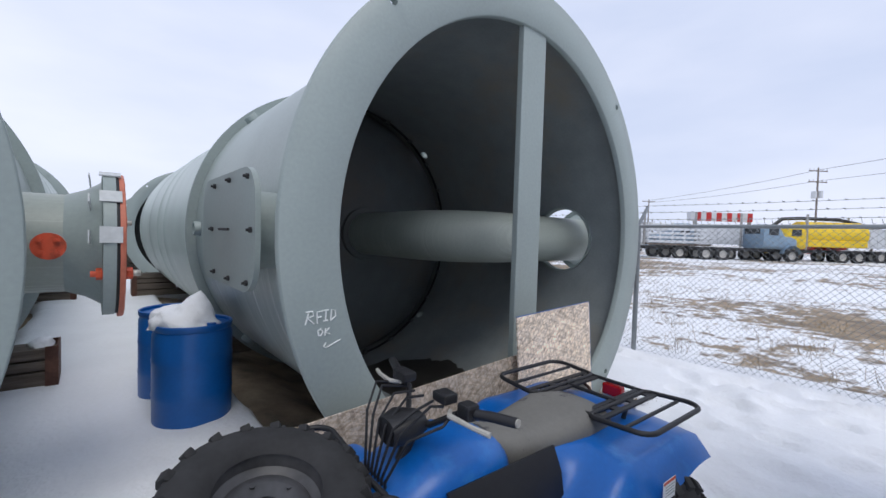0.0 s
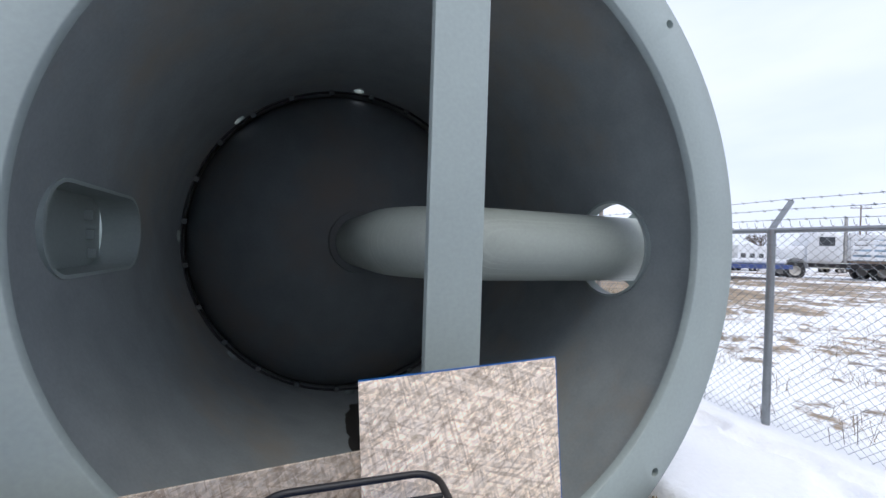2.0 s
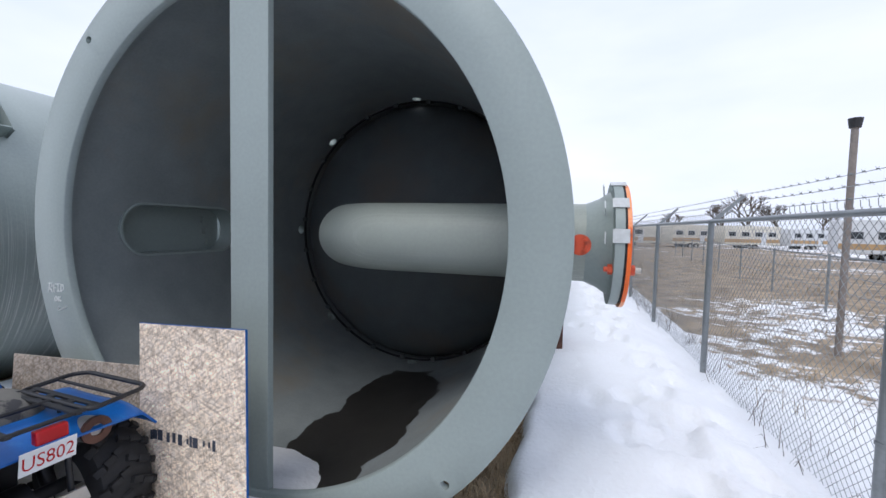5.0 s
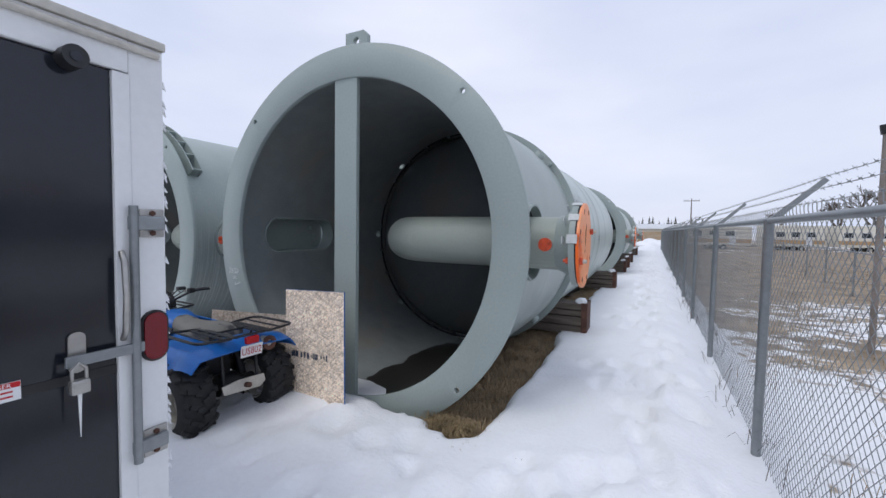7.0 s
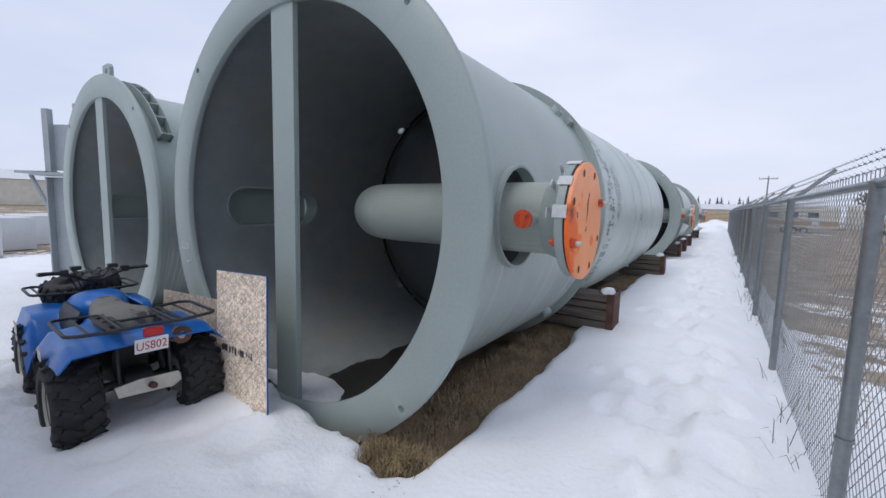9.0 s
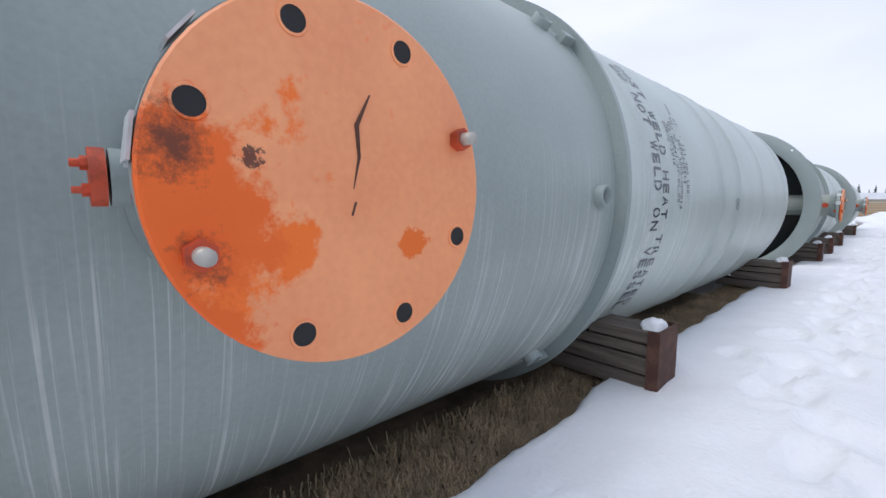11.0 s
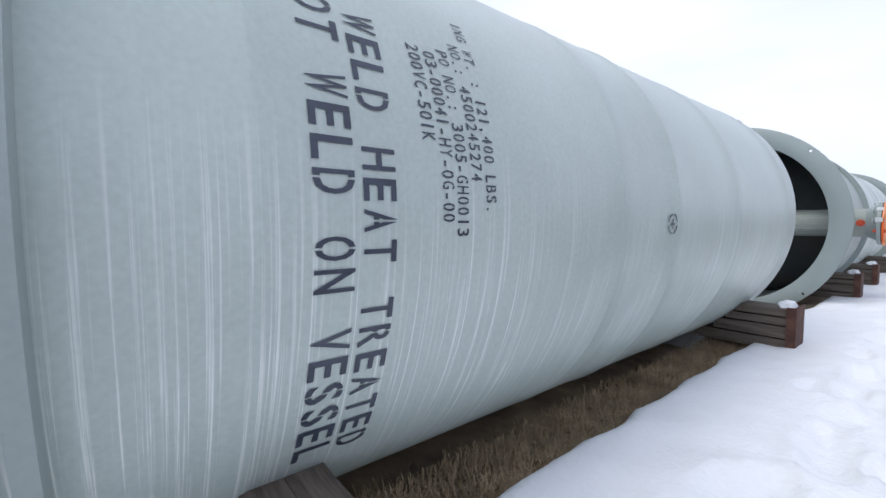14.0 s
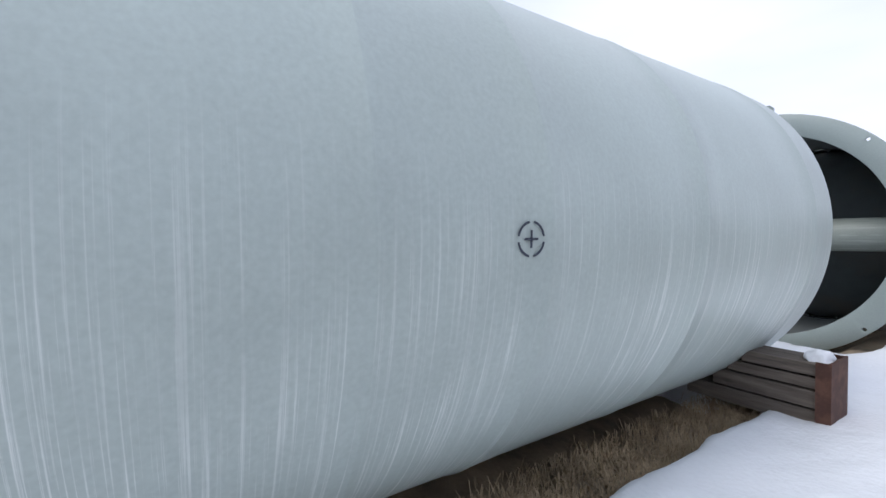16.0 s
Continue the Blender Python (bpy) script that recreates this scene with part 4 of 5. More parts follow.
b1, mb, bw, bh = board(((-0.435, -0.345, -0.05), (0.81, -0.052, 0.045), (-0.058, 0.055, 1.095)), 0.012, OSB, "light OSB board leaning upright against the vessel's strut")
edge = obj("painted_edge", box(B(), (bw / 2, 0, bh + 0.0015), (bw, 0.0125, 0.003)), BLUE, b1)
edge2 = obj("painted_edge", box(B(), (bw + 0.0015, 0, bh / 2), (0.003, 0.0125, bh)), BLUE, b1)
bm = B()
x = 0.1
while x < 0.62:
    w = random.uniform(0.012, 0.04)
    h = random.choice((0.03, 0.055, 0.06))
    box(bm, (x, -0.0065, 0.46 + random.uniform(-0.005, 0.005)), (w, 0.0012, h))
    x += w + random.uniform(0.006, 0.03)
tagged(obj("stamp", bm, INK, b1), kind="stuff")
board(((-1.88, -0.225, -0.125), (1.62, -0.10, 0.115), (-0.055, 0.085, 0.78)), 0.012, OSB_OLD, "weathered dark OSB board on edge across the skirt")


# ---- drums ----
def drum(m, snowcap, label):
    e = empty("plastic_drum", m, label, "drum", "blue drums beside the vessel")
    rx = Matrix.Rotation(radians(90), 4, "X")
    pr = [(0.0, 0.005), (0.0, 0.265), (0.02, 0.285), (0.1, 0.288), (0.3, 0.290), (0.32, 0.294), (0.34, 0.290), (0.58, 0.290), (0.60, 0.294), (0.62, 0.290), (0.80, 0.288), (0.835, 0.275), (0.845, 0.288), (0.885, 0.290), (0.89, 0.282), (0.885, 0.272), (0.86, 0.27), (0.855, 0.005)]
    obj("body", lathe(B(), pr, 64, rx), BLUE, e, True, 50)
    obj("bung", rod(B(), (0.05, -0.17, 0.85), (0.05, -0.17, 0.885), 0.035, 16), BLUE, e, True, 30)
    if snowcap:
        bm = B()
        bmesh.ops.create_icosphere(bm, subdivisions=4, radius=1)
        for v in bm.verts:
            c = v.co.copy()
            w = 1 + 0.30 * noise.noise(c * 1.6) + 0.16 * noise.noise(c * 4)
            v.co = Vector((-0.03 + 0.25 * c.x * w, 0.04 + 0.24 * c.y * w, 0.86 + max(-0.01, (0.19 + 0.10 * noise.noise(c * 1.1 + Vector((4, 1, 2)))) * c.z * w * (1 + 0.6 * c.y))))
        obj("snow", bm, SNOW, e, True, 90)
    return e


drum(pose(-1.965, 1.93, -0.09, 0, 0, 20), True, "blue plastic drum with a heap of snow on its lid")
drum(pose(-2.00, 2.66, -0.09, 0, 0, 80), False, "blue plastic drum standing in snow behind another")


# ---- quad bike ----
def loft(bm, secs, k=20, power=2.6):
    """A body through rounded sections (x, yc, half width, z low, z high)."""
    rings = []
    for x, yc, w, z0, z1 in secs:
        ring = []
        for i in range(k):
            t = 2 * math.pi * i / k
            c, s = math.cos(t), math.sin(t)
            ring.append(bm.verts.new((x, yc + w * math.copysign(abs(c) ** (2 / power), c), (z0 + z1) / 2 + (z1 - z0) / 2 * math.copysign(abs(s) ** (2 / power), s))))
        rings.append(ring)
    for p, q in zip(rings, rings[1:]):
        for i in range(k):
            bm.faces.new((p[i], p[(i + 1) % k], q[(i + 1) % k], q[i]))
    bm.faces.new(rings[0])
    bm.faces.new(rings[-1])
    return bm


def skin(bm, us, vs, fn, thick=0.012):
    """A sheet fn(u, v) with thickness."""
    g = [[bm.verts.new(fn(u, v)) for v in vs] for u in us]
    fs = [bm.faces.new((g[i][j], g[i + 1][j], g[i + 1][j + 1], g[i][j + 1])) for i in range(len(us) - 1) for j in range(len(vs) - 1)]
    bmesh.ops.recalc_face_normals(bm, faces=fs)
    bmesh.ops.solidify(bm, geom=fs, thickness=thick)
    return bm


def tyre_mesh(bm, r, w, lugs=20, deep=0.028):
    """Off-road tyre about the y axis with chevron lugs."""
    h = w / 2
    lathe(bm, [(-h * 0.72, r * 0.50), (-h * 0.98, r * 0.60), (-h, r * 0.78), (-h * 0.86, r * 0.92), (-h * 0.5, r * 0.97), (0, r * 0.98), (h * 0.5, r * 0.97), (h * 0.86, r * 0.92), (h, r * 0.78), (h * 0.98, r * 0.60), (h * 0.72, r * 0.50)], 48)
    for k in range(lugs):
        for s in (-1, 1):
            a = 2 * math.pi * (k + (0.5 if s > 0 else 0)) / lugs
            for j, (yy, rr, da, ww) in enumerate(((0.16, 0.985, 0.0, 0.34), (0.52, 0.975, 0.09, 0.36), (0.84, 0.925, 0.17, 0.32))):
                m = Matrix.Rotation(-(a + da), 4, "Y") @ Matrix.Translation((r * rr, s * h * yy, 0)) @ Matrix.Rotation(s * 0.35, 4, "X") @ Matrix.Rotation(s * (0.1 if j < 2 else 0.65), 4, "Z")
                box(bm, (0, 0, 0), (deep * 1.4, h * ww * 1.15, r * 0.105), m, 0.004)
    return bm


def rim_mesh(bm, r, w):
    h = w / 2
    lathe(bm, [(-h, r), (-h, r * 0.94), (-h * 0.7, r * 0.88), (-h * 0.1, r * 0.84), (h * 0.1, r * 0.84), (h * 0.2, r * 0.6), (h * 0.2, r * 0.32), (h * 0.05, r * 0.28), (h * 0.05, r * 0.001)], 40)
    lathe(bm, [(h, r), (h, r * 0.94), (h * 0.7, r * 0.88), (h * 0.1, r * 0.84)], 40)
    for k in range(4):
        a = radians(45 + 90 * k)
        bolt(bm, (r * 0.42 * math.cos(a), -h * 0.0 + h * 0.05, r * 0.42 * math.sin(a)), (0, -1, 0), 0.012, 0.025)
    return bm


quad = empty("quad_bike", pose(-1.265, -0.822, -0.085, 0, 0, 176.7), "mud-worn blue quad bike with racks and number plate in the snow", "quad bike")
for x, w, r in ((-0.61, 0.28, 0.345), (0.64, 0.24, 0.335)):
    for s in (1, -1):
        wheel = new("wheel")
        wheel.parent = quad
        wheel.matrix_basis = pose(x, s * 0.385, r - 0.075, 0, random.uniform(0, 40), 0 if s < 0 else 180)
        t = obj("tyre", tyre_mesh(B(), r, w, 18), TYRE, wheel, True, 40)
        q = obj("rim", rim_mesh(B(), r * 0.56, w * 0.86), ALU, wheel, True, 40)
# frame, engine and axles
bm = B()
loft(bm, [(-0.5, 0, 0.12, 0.25, 0.62), (-0.2, 0, 0.19, 0.20, 0.66), (0.2, 0, 0.2, 0.2, 0.64), (0.55, 0, 0.13, 0.25, 0.58)], 16)
obj("engine", bm, BLACK, quad, True, 50)
for a, b, r in (((-0.61, -0.38, 0.31), (-0.61, 0.38, 0.31), 0.035), ((0.64, -0.38, 0.3), (0.64, 0.38, 0.3), 0.03), ((-0.62, -0.09, 0.31), (-0.62, 0.09, 0.31), 0.1), ((-0.86, -0.16, 0.32), (-0.82, -0.16, 0.66), 0.014), ((-0.86, 0.16, 0.32), (-0.82, 0.16, 0.66), 0.014), ((-0.55, -0.22, 0.3), (-0.4, -0.2, 0.66), 0.035), ((-0.55, 0.22, 0.3), (-0.4, 0.2, 0.66), 0.035), ((0.95, -0.2, 0.35), (0.9, -0.2, 0.7), 0.016), ((0.95, 0.2, 0.35), (0.9, 0.2, 0.7), 0.016), ((0.95, -0.2, 0.36), (0.95, 0.2, 0.36), 0.016)):
    obj("frame_tube", rod(B(), a, b, r, 14), BLACK, quad, True, 40)
obj("hitch_plate", plate(B(), [(-0.16, 0.29), (0.18, 0.31), (0.2, 0.39), (0.05, 0.41), (-0.2, 0.40), (-0.22, 0.33)], 0.014, Matrix.Translation((-0.88, 0, 0)) @ Matrix.Rotation(radians(90), 4, "Z")), ALU, quad)
bm = B()
rod(bm, (-0.9, -0.02, 0.35), (-0.95, -0.02, 0.36), 0.024, 14)
obj("tow_ball", bm, RUST, quad, True)
obj("skid_plate", box(B(), (-0.74, -0.19, 0.36), (0.26, 0.16, 0.09), Matrix.Rotation(0.25, 4, "Z"), 0.012), ALU, quad)
for s in (1, -1):
    obj("foot_well", box(B(), (0.05, s * 0.32, 0.33), (0.72, 0.20, 0.03), None, 0.008), BLACK, quad)


def rear_fender(u, v):
    x = -0.98 + 0.90 * u
    drop = 0.02 + 0.04 * abs(v) ** 2 + 0.13 * max(0.0, abs(v) - 0.86) / 0.14
    arch = 0.775 - 0.05 * max(0.0, (0.22 - u) / 0.22) ** 1.6 - 0.20 * max(0.0, (u - 0.70) / 0.30) ** 1.7 * step(0.3, 0.6, abs(v))
    return Vector((x, 0.50 * v, arch - drop * (0.6 + 0.4 * math.sin(math.pi * min(1, u * 1.1)))))


def front_fender(u, v):
    x = 0.28 + 0.78 * u
    drop = 0.02 + 0.04 * abs(v) ** 2 + 0.22 * max(0.0, abs(v) - 0.86) / 0.14
    arch = 0.755 - 0.22 * max(0.0, (0.26 - u) / 0.26) ** 1.5 * step(0.25, 0.6, abs(v)) - 0.15 * max(0.0, (u - 0.78) / 0.22) ** 1.5
    return Vector((x, 0.50 * v, arch - drop))


US, VS = [i / 24 for i in range(25)], [-1 + i / 14 for i in range(29)]
obj("rear_fender", skin(B(), US, VS, rear_fender), BLUE_BODY, quad, True, 60)
obj("front_fender", skin(B(), US, VS, front_fender), BLUE_BODY, quad, True, 60)
for s in (1, -1):
    obj("mud_flap", skin(B(), US[::3], [0, 0.5, 1.0], lambda u, v: Vector((-0.20 + 0.10 * math.sin(3 * u), s * (0.26 + 0.24 * v), 0.60 - 0.26 * u))), BLACK, quad, True, 60)
    obj("side_panel", skin(B(), US[::3], [0, 0.25, 0.5, 0.75, 1.0], lambda u, v: Vector((-0.12 + 0.56 * u, s * (0.21 + 0.06 * math.sin(3.1 * v)), 0.44 + 0.36 * v))), BLACK if s > 0 else BLUE_BODY, quad, True, 60)
obj("tank_cover", loft(B(), [(0.02, 0, 0.10, 0.58, 0.80), (0.12, 0, 0.18, 0.55, 0.86), (0.28, 0, 0.21, 0.54, 0.90), (0.46, 0, 0.21, 0.55, 0.87), (0.60, 0, 0.19, 0.58, 0.80), (0.68, 0, 0.12, 0.60, 0.75)], 28), BLUE_BODY, quad, True, 70)
obj("seat", loft(B(), [(-0.66, 0, 0.12, 0.70, 0.77), (-0.60, 0, 0.19, 0.68, 0.83), (-0.40, 0, 0.20, 0.66, 0.86), (-0.18, 0, 0.17, 0.66, 0.83), (0.0, 0, 0.14, 0.66, 0.83), (0.12, 0, 0.11, 0.68, 0.86), (0.17, 0, 0.06, 0.70, 0.84)], 26), SEAT, quad, True, 70)


def rack(x0, x1, z, w):
    """Tubular luggage rack: a looped wing at each side, two pressed plates and long bars between."""
    m = (x0 + x1) / 2
    for s in (1, -1):
        out = []
        for cx, cy, a in ((x1 - 0.08, w - 0.08, 0), (x0 + 0.08, w - 0.08, 90), (x0 + 0.04, 0.20, 180), (x1 - 0.04, 0.20, 270)):
            q = 0.08 if cy > 0.25 else 0.04
            for i in range(7):
                t = radians(a + 15 * i)
                out.append((cx + q * math.cos(t), s * (cy + q * math.sin(t)), z + (0.012 if cy > 0.25 else 0.0)))
        obj("rack_wing", tube(B(), out, 0.012, 10, closed=True), BLACK, quad, True, 60)
        obj("rack_bar", tube(B(), [(x0 + 0.01, s * 0.33, z), (x1 - 0.01, s * 0.33, z)], 0.009, 8), BLACK, quad, True, 60)
        bm = B()
        for dy in (-0.045, 0.045):
            box(bm, (m, s * 0.17 + dy, z - 0.004), (x1 - x0 - 0.01, 0.028, 0.014), None, 0.004)
        for k in range(4):
            box(bm, (x0 + 0.04 + (x1 - x0 - 0.08) * k / 3, s * 0.17, z - 0.005), (0.05, 0.07, 0.010), None, 0.003)
        obj("rack_plate", bm, BLACK, quad)
        obj("rack_leg", rod(B(), (m, s * 0.20, z - 0.01), (m, s * 0.18, z - 0.12), 0.012, 8), BLACK, quad, True)
    for x in (x0 + 0.02, m, x1 - 0.02):
        obj("rack_bar", tube(B(), [(x, -0.17, z), (x, 0.17, z)], 0.011, 8), BLACK, quad, True, 60)


rack(-1.0, -0.44, 0.825, 0.45)
rack(0.62, 1.12, 0.83, 0.40)
# steering: bars, grips, levers, master cylinder, cables
bm = tube(B(), [(0.36, -0.26, 1.06), (0.36, -0.16, 1.03), (0.42, -0.07, 0.97), (0.42, 0.07, 0.97), (0.36, 0.16, 1.03), (0.36, 0.26, 1.06)], 0.012, 10)
obj("handlebar", bm, BLACK, quad, True, 60)
obj("steering_column", rod(B(), (0.42, 0, 0.97), (0.56, 0, 0.72), 0.022, 12), BLACK, quad, True)
for s in (1, -1):
    obj("grip", tube(B(), [(0.36, s * 0.25, 1.06), (0.34, s * 0.30, 1.066), (0.31, s * 0.385, 1.07)], [0.017, 0.0175, 0.017], 14), BLACK, quad, True, 50)
    obj("grip_end", rod(B(), (0.31, s * 0.385, 1.07), (0.3085, s * 0.392, 1.0705), 0.0135, 14), ALU, quad, True, 30)
    obj("switch_box", box(B(), (0.365, s * 0.215, 1.06), (0.055, 0.06, 0.055), None, 0.01), BLACK, quad)
    obj("brake_lever", tube(B(), [(0.40, s * 0.16, 1.05), (0.435, s * 0.20, 1.055), (0.42, s * 0.30, 1.05), (0.40, s * 0.36, 1.045)], [0.008, 0.010, 0.008, 0.010], 8), ALU, quad, True)
    obj("fluid_box", box(B(), (0.40, s * 0.13, 1.09), (0.06, 0.075, 0.035), None, 0.008), BLACK, quad)
random.seed(11)
for k in range(7):
    y = -0.18 + 0.06 * k
    obj("cable", tube(B(), [(0.40, y, 1.05), (0.47 + 0.03 * random.random(), y * 1.2, 1.10 - 0.08 * random.random()), (0.56, y * 0.8, 0.98), (0.60, y * 0.4, 0.82), (0.58, y * 0.3, 0.70)], 0.0055, 6), BLACK, quad, True)
obj("headlight_pod", loft(B(), [(0.42, 0, 0.06, 0.93, 1.0), (0.50, 0, 0.08, 0.90, 1.02), (0.56, 0, 0.06, 0.91, 1.0)], 16), BLACK, quad, True, 60)
# tail: light, number plate, silencer, stickers
obj("tail_light", box(B(), (-0.985, -0.02, 0.775), (0.045, 0.12, 0.065), None, 0.01), RED_LENS, quad)
tagged(quad.children[-1], "red tail light")
plate_m = Matrix.Translation((-1.012, 0.0, 0.69)) @ Matrix.Rotation(radians(-8), 4, "Y")
plate_ob = obj("number_plate", box(B(), (0, 0, 0), (0.004, 0.205, 0.105), None, 0.001), WHITE, quad)
plate_ob.matrix_basis = plate_m


def flat_words(name, text, width, mat, parent, m, thick=0.0006):
    """Words in the local x-z plane at m, facing -y, centred."""
    pts, faces = words(text, 1.0)
    x0, x1 = min(p[0] for p in pts), max(p[0] for p in pts)
    y0, y1 = min(p[1] for p in pts), max(p[1] for p in pts)
    k = width / (x1 - x0)
    bm = B()
    vs = [bm.verts.new(m @ Vector(((x - (x0 + x1) / 2) * k, 0, (y - (y0 + y1) / 2) * k))) for x, y in pts]
    for f in faces:
        bm.faces.new([vs[i] for i in f])
    return obj(name, bm, mat, parent)


flat_words("plate_number", "US802", 0.185, RED_LENS, quad, plate_m @ Matrix.Translation((-0.0035, 0, 0.0)) @ Matrix.Rotation(radians(-90), 4, "Z") @ Matrix.Diagonal((1, 1, 1.25, 1)))
obj("silencer", tube(B(), [(-0.35, -0.22, 0.60), (-0.6, -0.21, 0.64), (-0.96, -0.21, 0.70)], [0.045, 0.062, 0.062], 24), STEEL, quad, True, 50)
obj("silencer_tip", lathe(B(), [(0, 0.066), (-0.02, 0.066), (-0.02, 0.03), (0.02, 0.028)], 24, Matrix.Translation((-0.955, -0.21, 0.70)) @ Matrix.Rotation(radians(-90), 4, "Z")), RUST, quad, True)
for x, y, z, w, h in ((-0.50, 0.512, 0.63, 0.11, 0.085), (0.58, 0.512, 0.60, 0.13, 0.10), (0.55, 0.512, 0.515, 0.07, 0.045)):
    st = obj("sticker", box(B(), (x, y, z), (w, 0.002, h)), WHITE, quad)
    obj("sticker_band", box(B(), (x, y + 0.0015, z + h * 0.42), (w * 0.96, 0.001, h * 0.14)), ORANGE_RED, quad)
    for k in range(4):
        obj("sticker_line", box(B(), (x - w * 0.05, y + 0.0015, z + h * (0.2 - 0.15 * k)), (w * 0.7, 0.001, h * 0.04)), PAINT, quad)

DARK_RIM = material("worn_black_rim", (0.055, 0.055, 0.058), 0.45, var=0.4, scale=9)
# spare wheel tied on the front rack
spare = empty("spare_wheel", pose(-2.22, -0.76, 0.735, -78, 4, 0), "worn black spare tyre on black rim lying on a rack", "wheel")
obj("tyre", tyre_mesh(B(), 0.305, 0.21, 18, 0.018), TYRE, spare, True, 40)
bm = lathe(B(), [(-0.085, 0.185), (-0.088, 0.172), (-0.07, 0.160), (-0.03, 0.155), (-0.015, 0.13), (-0.03, 0.115), (-0.035, 0.075), (-0.02, 0.045), (-0.02, 0.036), (0.04, 0.036)], 48)
for k in range(4):
    a = radians(90 * k + 20)
    rod(bm, (0.075 * math.cos(a), -0.036, 0.075 * math.sin(a)), (0.075 * math.cos(a), -0.040, 0.075 * math.sin(a)), 0.008, 10)
obj("rim", bm, DARK_RIM, spare, True, 40)


# ---- trailer ----
TX, TY = 1.165, -2.37
trailer = empty("cargo_trailer", pose(TX, TY, 0), "white-framed enclosed cargo trailer with glossy black rear door, padlocked", "trailer")
obj("body", box(B(), (-1.85, -1.12, 1.325), (3.62, 2.22, 1.89), None, 0.01), WHITE, trailer)
obj("corner_post", box(B(), (0.0, -0.055, 1.345), (0.10, 0.11, 1.95), None, 0.006), WHITE, trailer)
obj("corner_post", box(B(), (0.0, -2.185, 1.345), (0.10, 0.11, 1.95), None, 0.006), WHITE, trailer)
obj("header", box(B(), (0.0, -1.12, 2.265), (0.104, 2.02, 0.11), None, 0.006), WHITE, trailer)
obj("roof_trim", box(B(), (0.02, -1.12, 2.335), (0.09, 2.25, 0.03), None, 0.006), ALU, trailer)
obj("side_trim", box(B(), (-0.02, -0.003, 1.345), (0.12, 0.014, 1.96), None, 0.003), ALU, trailer)
obj("drip_rail", rod(B(), (0.06, -2.2, 2.295), (0.06, -0.02, 2.295), 0.012, 10), ALU, trailer, True)
obj("rear_door", box(B(), (0.01, -1.12, 1.295), (0.06, 2.0, 1.82), None, 0.004), DOOR_BLACK, trailer)
obj("door_seam", box(B(), (0.041, -1.12, 1.20), (0.004, 2.0, 0.03)), GASKET, trailer)
obj("door_edge", box(B(), (0.045, -0.135, 1.295), (0.02, 0.05, 1.82), None, 0.003), WHITE, trailer)
obj("lock_bar", rod(B(), (0.075, -0.115, 0.85), (0.075, -0.115, 1.76), 0.014, 14), GALV, trailer, True)
for z in (0.90, 1.70):
    obj("bar_keeper", box(B(), (0.066, -0.07, z), (0.03, 0.11, 0.05), None, 0.006), GALV, trailer)
    for dz in (-0.035, 0.035):
        obj("bracket", box(B(), (0.056, -0.05, z + dz), (0.012, 0.08, 0.03), None, 0.003), STEEL, trailer)
        obj("bolt", rod(B(), (0.056, -0.05, z + dz), (0.068, -0.05, z + dz), 0.010, 6), RUST, trailer)
obj("grab_handle", tube(B(), [(0.055, -0.145, 1.30), (0.085, -0.15, 1.33), (0.095, -0.15, 1.45), (0.085, -0.15, 1.57), (0.055, -0.145, 1.60)], 0.010, 10), STEEL, trailer, True)
tl = obj("tail_light", plate(B(), oval(0.075, 0.17, 0.035), 0.016, Matrix.Translation((0.066, -0.045, 1.29)) @ Matrix.Rotation(radians(90), 4, "Z")), DARK_RED, trailer)
obj("light_gasket", plate(B(), oval(0.092, 0.187, 0.044), 0.010, Matrix.Translation((0.059, -0.045, 1.29)) @ Matrix.Rotation(radians(90), 4, "Z")), GASKET, trailer)
obj("hasp_arm", box(B(), (0.075, -0.20, 1.265), (0.012, 0.22, 0.035), Matrix.Rotation(0.0, 4, "X"), 0.003), GALV, trailer)
obj("hasp_plate", plate(B(), oval(0.045, 0.13, 0.02), 0.008, Matrix.Translation((0.052, -0.27, 1.285)) @ Matrix.Rotation(radians(90), 4, "Z")), STEEL, trailer)
obj("padlock", box(B(), (0.10, -0.285, 1.19), (0.028, 0.05, 0.045), None, 0.008), STEEL, trailer)
obj("shackle", tube(B(), [(0.10, -0.303, 1.21), (0.10, -0.303, 1.245), (0.10, -0.285, 1.262), (0.10, -0.267, 1.245), (0.10, -0.267, 1.21)], 0.005, 8), STEEL, trailer, True)
obj("icicle", rod(B(), (0.10, -0.285, 1.168), (0.10, -0.285, 1.03), 0.006, 8, 0.001), WHITE, trailer, True)
bm = rod(B(), (0.04, -0.27, 2.20), (0.10, -0.27, 2.20), 0.034, 20)
obj("camera_lamp", bm, BLACK, trailer, True, 30)
obj("lamp_lens", rod(B(), (0.098, -0.27, 2.20), (0.104, -0.27, 2.20), 0.016, 16), DOOR_BLACK, trailer, True, 30)
sign = obj("danger_sign", box(B(), (0.043, -0.455, 1.21), (0.003, 0.11, 0.055)), WHITE, trailer)
obj("sign_band", box(B(), (0.0452, -0.455, 1.229), (0.001, 0.108, 0.016)), RED_LENS, trailer)
flat_words("sign_word", "DANGER", 0.07, WHITE, trailer, Matrix.Translation((0.0462, -0.455, 1.229)) @ Matrix.Rotation(radians(90), 4, "Z"))
for k in range(2):
    obj("sign_line", box(B(), (0.0452, -0.455, 1.21 - 0.014 * k), (0.001, 0.075, 0.005)), RED_LENS, trailer)
for s in (-0.35, -1.9):
    for x in (-1.5, -2.3):
        obj("wheel", rod(B(), (x, s - 0.1, 0.33), (x, s + 0.1, 0.33), 0.35, 32), TYRE, trailer, True, 30)
random.seed(5)
bm = B()
